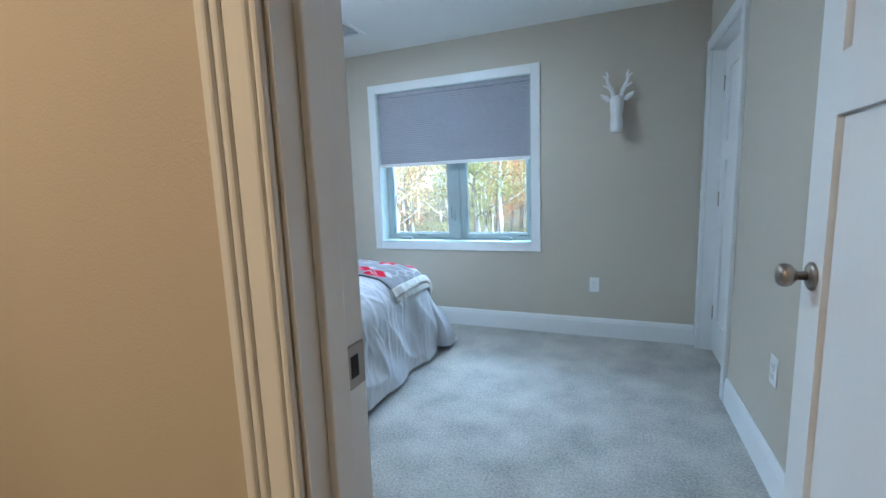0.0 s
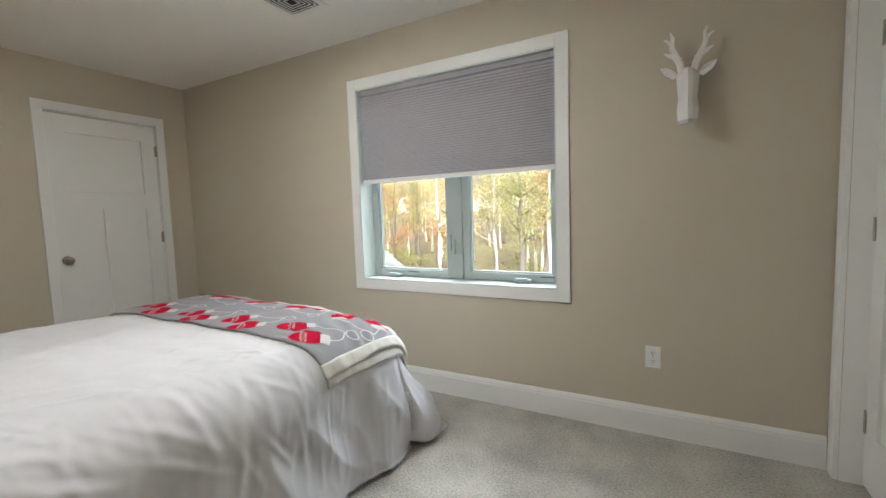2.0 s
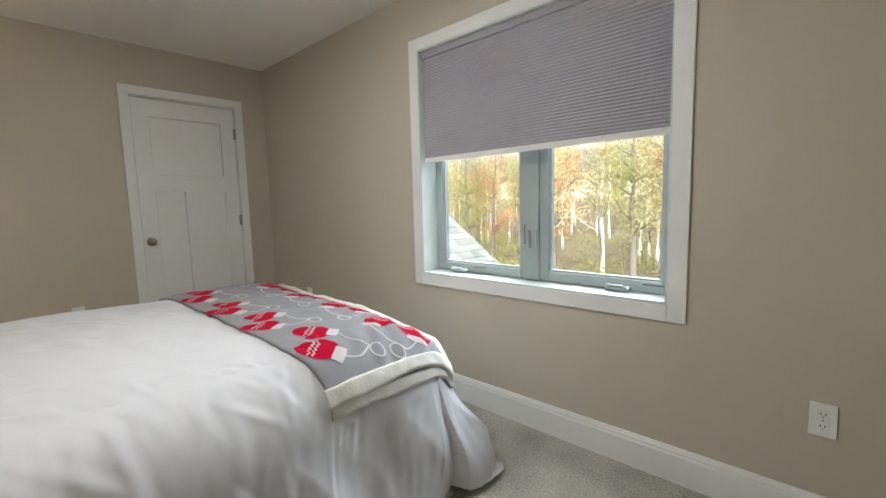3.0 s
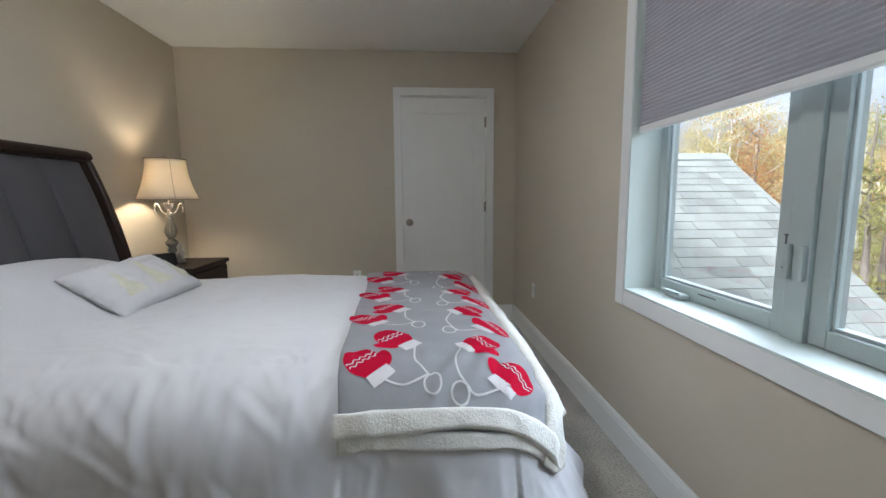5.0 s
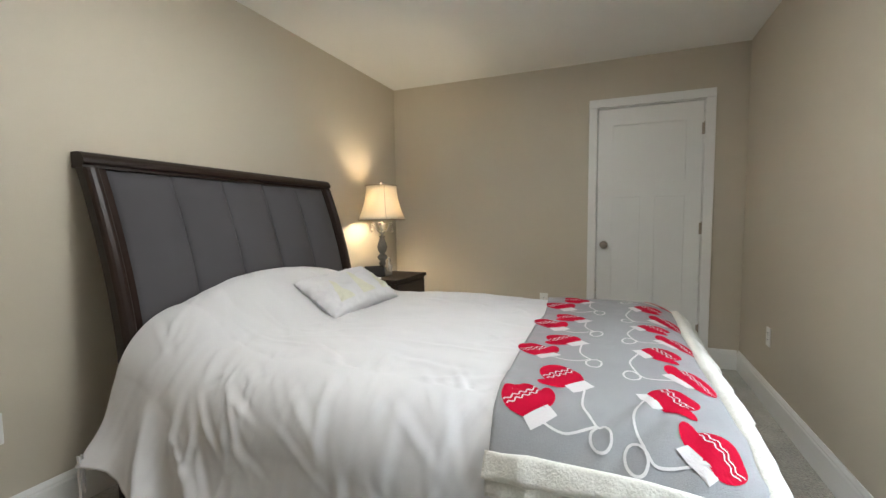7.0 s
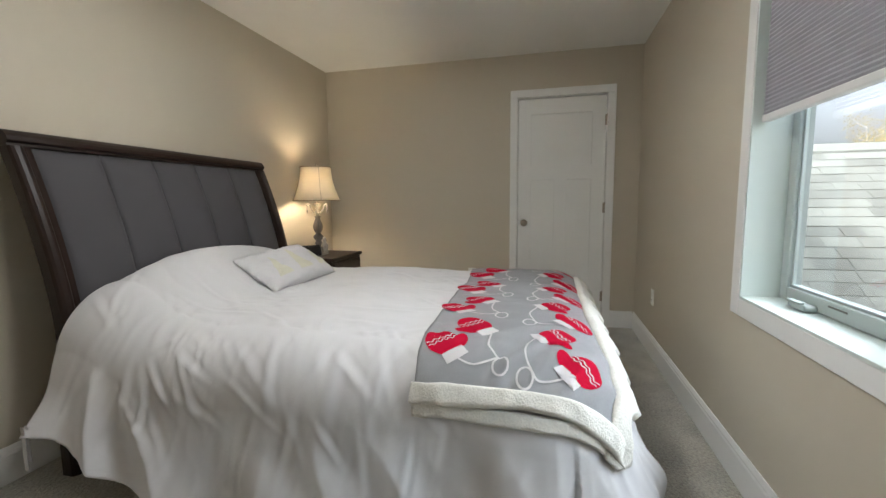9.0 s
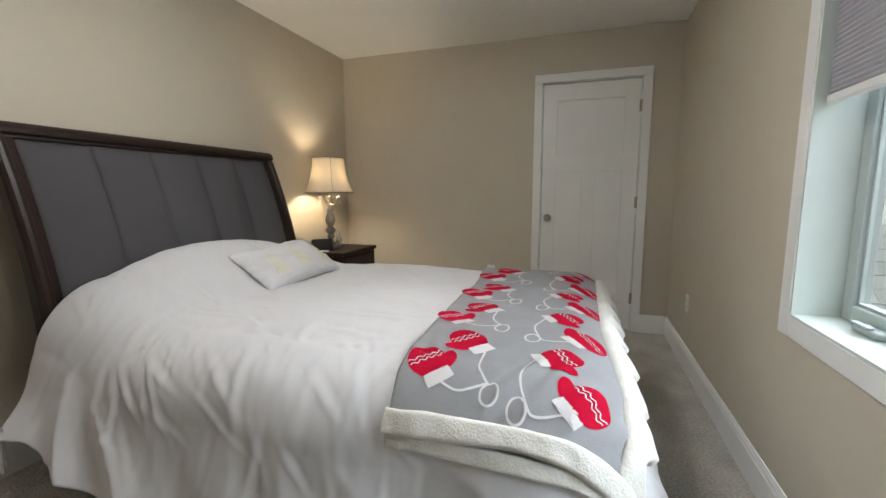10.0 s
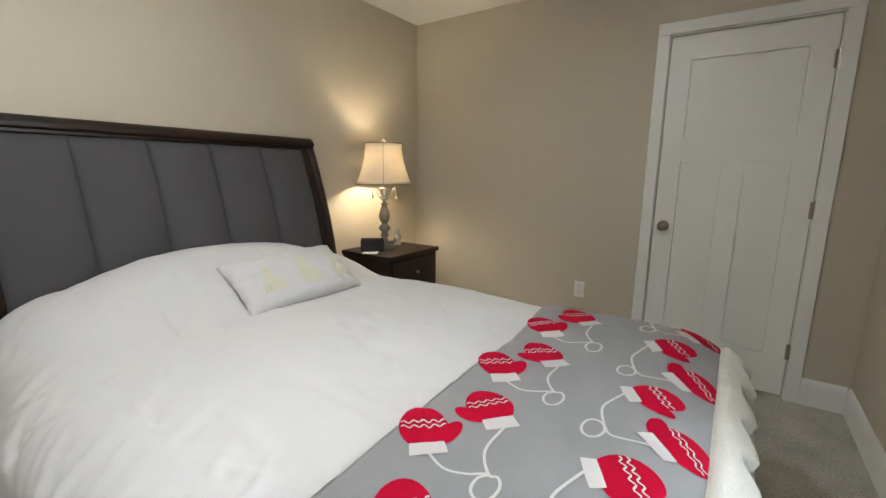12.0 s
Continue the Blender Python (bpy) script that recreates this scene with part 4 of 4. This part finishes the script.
# ---- outlets, vent, wall ornament ----
def outlet(m):
    """A duplex outlet plate in the xz plane that faces -y before m."""
    ob = thing("wall_outlet", "white duplex outlet in a rectangular wall plate", "outlet", m, group="wall outlets")
    part("plate", box((-0.036, -0.006, -0.058), (0.036, 0, 0.058), 0.0025), PLASTIC, ob)
    for dz in (-0.021, 0.021):
        face = part("receptacle", box((-0.017, -0.0085, dz - 0.0145), (0.017, -0.0055, dz + 0.0145), 0.003), PLASTIC, ob)
        for dx, hgt in ((-0.006, 0.0045), (0.006, 0.0035)):
            part("slot", box((dx - 0.0012, -0.0089, dz - hgt + 0.002), (dx + 0.0012, -0.0080, dz + hgt + 0.002)), BLACK, face)
        part("slot", box((-0.002, -0.0089, dz - 0.0105), (0.002, -0.0080, dz - 0.007)), BLACK, face)
    part("screw", lathe([(0.003, 0), (0.003, 0.001), (0, 0.0014)], 10, m=pose(0, -0.006, 0, 90)), NICKEL, ob)
    return ob


first = outlet(pose(-0.054, YN, 0.422))
for m in (pose(-3.373, YN, 0.43), pose(XL, 2.085, 0.45, 0, 0, 90), pose(-0.985, YS, 0.42, 0, 0, 180), pose(XR, 1.985, 0.468, 0, 0, -90)):
    copy_thing(first, m)

vent = thing("ceiling_vent", "white square stepped ceiling air vent with dark gaps", "vent", pose(-1.89, 2.955, H))
half = 0.148
# dark plate under the ceiling paints the shade between the slats
part("backing", box((-half + 0.04, -half + 0.04, -0.004), (half - 0.04, half - 0.04, -0.0005)), DARK, vent)
for i in range(5):
    o = half - (0.0 if i == 0 else 0.030 + 0.021 * i)
    wd = 0.036 if i == 0 else 0.006
    zt, zb = (-0.0005, -0.010) if i == 0 else (-0.0045, -0.0090)
    part("frame" if i == 0 else "slat", boxes(((-o, -o, zb), (o, -o + wd, zt)), ((-o, o - wd, zb), (o, o, zt)), ((-o, -o + wd, zb), (-o + wd, o - wd, zt)), ((o - wd, -o + wd, zb), (o, o - wd, zt)), bevel=0.0015), TRIM, vent)

deer = bmesh.new()
levels = [(1.585, 0.034, 0.095, 0.150), (1.60, 0.043, 0.085, 0.168), (1.65, 0.046, 0.060, 0.160), (1.70, 0.040, 0.030, 0.138), (1.76, 0.046, 0.0, 0.120), (1.815, 0.050, 0.0, 0.100), (1.845, 0.036, 0.0, 0.078)]
rings = []
for k, (z, hw, back, front) in enumerate(levels):
    mid = front * 0.82 + back * 0.18
    rings.append([deer.verts.new((x, -y, z - 1.585)) for x, y in ((-hw * 0.75, back), (-hw, mid * 0.8 + back * 0.2), (-hw * 0.42, front - 0.004), (0, front + 0.006), (hw * 0.42, front - 0.004), (hw, mid * 0.8 + back * 0.2), (hw * 0.75, back))])
for lo, hi in zip(rings, rings[1:]):
    for i in range(7):
        j = (i + 1) % 7
        deer.faces.new((lo[i], lo[j], hi[j]))
        deer.faces.new((lo[i], hi[j], hi[i]))
deer.faces.new(rings[0]), deer.faces.new(rings[-1])
for s in (-1, 1):
    tube([(s * 0.026, -0.05, 0.245), (s * 0.034, -0.055, 0.285), (s * 0.056, -0.06, 0.325), (s * 0.072, -0.065, 0.365), (s * 0.068, -0.07, 0.402), (s * 0.078, -0.07, 0.428)], [0.017, 0.016, 0.015, 0.012, 0.009, 0.004], 6, deer)
    tube([(s * 0.050, -0.058, 0.312), (s * 0.080, -0.066, 0.326), (s * 0.104, -0.07, 0.338)], [0.012, 0.009, 0.004], 6, deer)
    tube([(s * 0.071, -0.064, 0.372), (s * 0.090, -0.066, 0.392), (s * 0.106, -0.07, 0.402)], [0.010, 0.007, 0.003], 6, deer)
    tube([(s * 0.040, -0.056, 0.292), (s * 0.026, -0.066, 0.312)], [0.009, 0.003], 6, deer)
    ear = [(s * 0.040, -0.045, 0.234), (s * 0.066, -0.058, 0.262), (s * 0.098, -0.062, 0.276), (s * 0.122, -0.058, 0.278), (s * 0.106, -0.056, 0.246), (s * 0.066, -0.050, 0.220)]
    fr = [deer.verts.new((x, y - 0.008, z)) for x, y, z in ear]
    bk = [deer.verts.new((x, y + 0.008, z)) for x, y, z in ear]
    hollow = deer.verts.new((s * 0.082, -0.050, 0.250))
    for i in range(6):
        j = (i + 1) % 6
        deer.faces.new((fr[i], fr[j], hollow))
        deer.faces.new((fr[i], fr[j], bk[j], bk[i]))
    deer.faces.new(bk)
head = new("deer_head_ornament", finish("deer_head_ornament", deer, CERAMIC))
head.matrix_basis = pose(0.085, YN, 1.575) @ Matrix.Diagonal((0.95, 1.0, 1.02, 1))
tagged(head, "faceted white ceramic deer head mounted on the wall", "wall ornament")

# ---- outdoors ----
def ground_z(x, y):
    return -3.2 + 0.045 * min(max(0, y - 25), 120) + 0.25 * noise.noise(Vector((x * 0.07, y * 0.07, 0)))


bm = bmesh.new()
gs = [[bm.verts.new((x, y, ground_z(x, y))) for y in [-320, -160, -80, -40, -15] + [3.9 + 1.0 * j ** 1.9 for j in range(24)]] for x in range(-320, 321, 16)]
for a, b in zip(gs, gs[1:]):
    for j in range(len(a) - 1):
        bm.faces.new((a[j], b[j], b[j + 1], a[j + 1]))
structure("ground", bm, GROUND, "leaf-strewn woodland ground sloping up", "ground")
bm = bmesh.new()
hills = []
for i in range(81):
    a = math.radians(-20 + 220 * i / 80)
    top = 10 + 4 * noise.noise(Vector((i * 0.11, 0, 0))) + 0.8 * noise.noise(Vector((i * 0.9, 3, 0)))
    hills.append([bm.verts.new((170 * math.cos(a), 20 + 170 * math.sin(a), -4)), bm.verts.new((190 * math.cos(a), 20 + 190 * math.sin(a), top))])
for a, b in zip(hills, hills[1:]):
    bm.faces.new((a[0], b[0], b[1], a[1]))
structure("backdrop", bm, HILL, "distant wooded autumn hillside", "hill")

structure("wall_lower_storey", boxes(((XL - 0.14, YS - 0.12, -3.6), (XR + 0.14, YN + 0.20, -0.121)), ((-2.02, -1.82, -3.6), (1.52, YS - 0.12, -0.121))), SIDING,
          "white siding of the storey below", "wall")
SLOPE = 0.72
wing = thing("roof_wing", "lower house wing with a grey shingled gable roof", "house", pose(-5.88, 3.75, 0))
RUN, WY = 4.1, 3.25
bm = bmesh.new()
v = [bm.verts.new(p) for y in (0, WY - 0.02) for p in ((-RUN, y, 1.72 - SLOPE * RUN), (0, y, 1.72), (RUN, y, 1.72 - SLOPE * RUN), (RUN, y, 1.66 - SLOPE * RUN), (-RUN, y, 1.66 - SLOPE * RUN))]
for i in range(5):
    bm.faces.new((v[i], v[(i + 1) % 5], v[5 + (i + 1) % 5], v[5 + i]))
bm.faces.new(v[:5]), bm.faces.new(v[5:])
part("roof", bm, SHINGLE, wing)
part("wall", box((-RUN + 0.3, 0, -3.3), (RUN - 0.3, WY - 0.3, 1.6 - SLOPE * RUN), 0.0), SIDING, wing)
cap = bmesh.new()
q = [cap.verts.new((x, y, z)) for y in (0, WY) for x, z in ((-0.13, 1.76 - 0.13 * SLOPE), (0, 1.76), (0.13, 1.76 - 0.13 * SLOPE), (0.13, 1.735 - 0.13 * SLOPE), (0, 1.735), (-0.13, 1.735 - 0.13 * SLOPE))]
for i in range(6):
    cap.faces.new((q[i], q[(i + 1) % 6], q[6 + (i + 1) % 6], q[6 + i]))
cap.faces.new(q[:6]), cap.faces.new(q[6:])
part("ridge_cap", cap, SHINGLE, wing)
rake = bmesh.new()
for s in (-1, 1):
    q = [rake.verts.new((s * x, y, z)) for y in (WY - 0.019, WY + 0.012) for x, z in ((0, 1.73), (RUN, 1.73 - SLOPE * RUN), (RUN, 1.58 - SLOPE * RUN), (0, 1.58))]
    for i in range(4):
        rake.faces.new((q[i], q[(i + 1) % 4], q[4 + (i + 1) % 4], q[4 + i]))
    rake.faces.new(q[:4]), rake.faces.new(q[4:])
part("rake_board", rake, SIDING, wing)

# shingles on the slope that faces the window
tilt = math.degrees(math.atan(SLOPE))
rng = random.Random(4)
shapes = []
for w in (0.17, 0.22, 0.28):
    shapes.append((w, finish("shingle", box((0, 0, 0), (0.155, w - 0.002, 0.011)), SHINGLE)))
length = RUN / math.cos(math.radians(tilt))
made = 0
spare = bmesh.new()
for c in range(int(length / 0.145)):
    y = -0.01 - rng.random() * 0.14
    while y < WY - 0.02:
        w, me = rng.choice(shapes)
        w2 = min(w, WY - y)
        m = pose(0, y, 1.722, 0, tilt, 0) @ pose(c * 0.145, 0, 0.001 + 0.004 * rng.random(), 0, -2.2, 0)
        if made < 300 and c < 26 and w2 > w - 0.001:
            ob = new("shingle", me)
            ob.parent = wing
            ob.matrix_basis = m
            made += 1
        else:
            made_box = bmesh.ops.create_cube(spare, size=1, matrix=m @ Matrix.Translation((0.0775, w2 / 2, 0.0055)) @ Matrix.Diagonal((0.155, max(w2 - 0.006, 0.01), 0.011, 1)))
        y += w
tagged(part("lower_shingles", spare, SHINGLE, wing), kind="stuff")


# ---- autumn trees ----
def tree_meshes(seed, height, birch, leaf):
    """A trunk with limbs, and a crown of small leaves with gaps."""
    rg = random.Random(seed)
    trunk, tips = bmesh.new(), []
    lean = rg.uniform(-0.5, 0.5)
    spine = [Vector((lean * (i / 8) ** 2 + rg.uniform(-0.06, 0.06), rg.uniform(-0.08, 0.08), height * i / 8)) for i in range(9)]
    tube(spine, [lerp(0.13 if birch else 0.16, 0.02, i / 8) for i in range(9)], 7, trunk)
    for k in range(14):
        t = rg.uniform(0.28, 0.97)
        i = min(int(t * 8), 7)
        p = spine[i].lerp(spine[i + 1], t * 8 - i)
        a, ln = rg.uniform(0, math.tau), rg.uniform(0.8, 2.0) * (1.15 - t * 0.6)
        q = p + Vector((math.cos(a) * ln * 0.6, math.sin(a) * ln * 0.6, ln * 0.35))
        e = p + Vector((math.cos(a) * ln, math.sin(a) * ln, ln * 0.75))
        tube([p, q, e], [0.035, 0.022, 0.008], 5, trunk)
        tips += [p.lerp(q, 0.6), q, e, q.lerp(e, 0.5)]
    verts, faces = [], []
    for tip in tips + [spine[-1]]:
        for _ in range(rg.randint(26, 70)):
            c = tip + Vector((rg.gauss(0, 0.36), rg.gauss(0, 0.36), rg.gauss(0, 0.30)))
            s = rg.uniform(0.035, 0.078)
            rot = Euler((rg.uniform(0, 6), rg.uniform(0, 6), rg.uniform(0, 6))).to_matrix()
            n0 = len(verts)
            verts += [tuple(c + rot @ Vector(p)) for p in ((-s, 0, 0), (0, -s * 0.55, 0.01), (s, 0, 0), (0, s * 0.55, 0.01))]
            faces.append((n0, n0 + 1, n0 + 2, n0 + 3))
    crown_mesh = bpy.data.meshes.new("crown")
    crown_mesh.from_pydata(verts, [], faces)
    crown_mesh.materials.append(leaf)
    return finish("trunk", trunk, BARK if birch else BARK_DARK, True), crown_mesh


kinds = []
for seed, (hgt, birch, leaf, words) in enumerate(((9.5, True, LEAF_GOLD, "white-barked birch with sparse golden leaves"), (8.8, True, LEAF_GOLD, "slender birch with golden autumn leaves"),
                                                  (10.5, True, LEAF_GREEN, "tall birch with yellow-green leaves"), (7.5, False, LEAF_RUST, "slender tree with rust-coloured leaves"),
                                                  (8.0, False, LEAF_GREEN, "slender tree with yellow-green leaves"))):
    t_mesh, c_mesh = tree_meshes(seed + 11, hgt, birch, leaf)
    tree = thing("tree", words, "tree", group="autumn woodland trees")
    for nm, me in (("trunk", t_mesh), ("crown", c_mesh)):
        o = new(nm, me)
        o.parent = tree
    kinds.append(tree)
rng = random.Random(21)
count = 0
for k in range(230):
    d = 14 + 44 * (k / 230) ** 0.8
    x = -1.5 + d * rng.uniform(-1.75, 0.75)
    y = 3.6 + d
    if -11 < x < -1 and y < 12:
        continue
    s = rng.uniform(0.8, 1.25)
    m = pose(x, y, ground_z(x, y) - 0.05, 0, 0, rng.uniform(0, 360))
    src = kinds[k % 5]
    if count < 5:
        kinds[count].matrix_basis = m
    else:
        copy_thing(src, m)
    count += 1

# low yellow-green brush on the woodland floor
rng = random.Random(8)
verts, faces = [], []
for _ in range(420):
    d = 8 + 26 * rng.random() ** 0.8
    bx, by = -1.5 + d * rng.uniform(-1.7, 0.8), 3.6 + d
    if -11 < bx < -1 and by < 11:
        continue
    hgt = rng.uniform(0.6, 1.7)
    for _ in range(70):
        c = Vector((bx + rng.gauss(0, 0.55), by + rng.gauss(0, 0.55), ground_z(bx, by) + hgt * rng.random() ** 0.7))
        s = rng.uniform(0.05, 0.11)
        rot = Euler((rng.uniform(0, 6), rng.uniform(0, 6), rng.uniform(0, 6))).to_matrix()
        n0 = len(verts)
        verts += [tuple(c + rot @ Vector(p)) for p in ((-s, 0, 0), (0, -s * 0.5, 0.01), (s, 0, 0), (0, s * 0.5, 0.01))]
        faces.append((n0, n0 + 1, n0 + 2, n0 + 3))
me = bpy.data.meshes.new("undergrowth")
me.from_pydata(verts, [], faces)
me.materials.append(LEAF_GREEN)
tagged(new("undergrowth", me), "yellow-green brush along the woodland floor", "brush", kind="stuff")
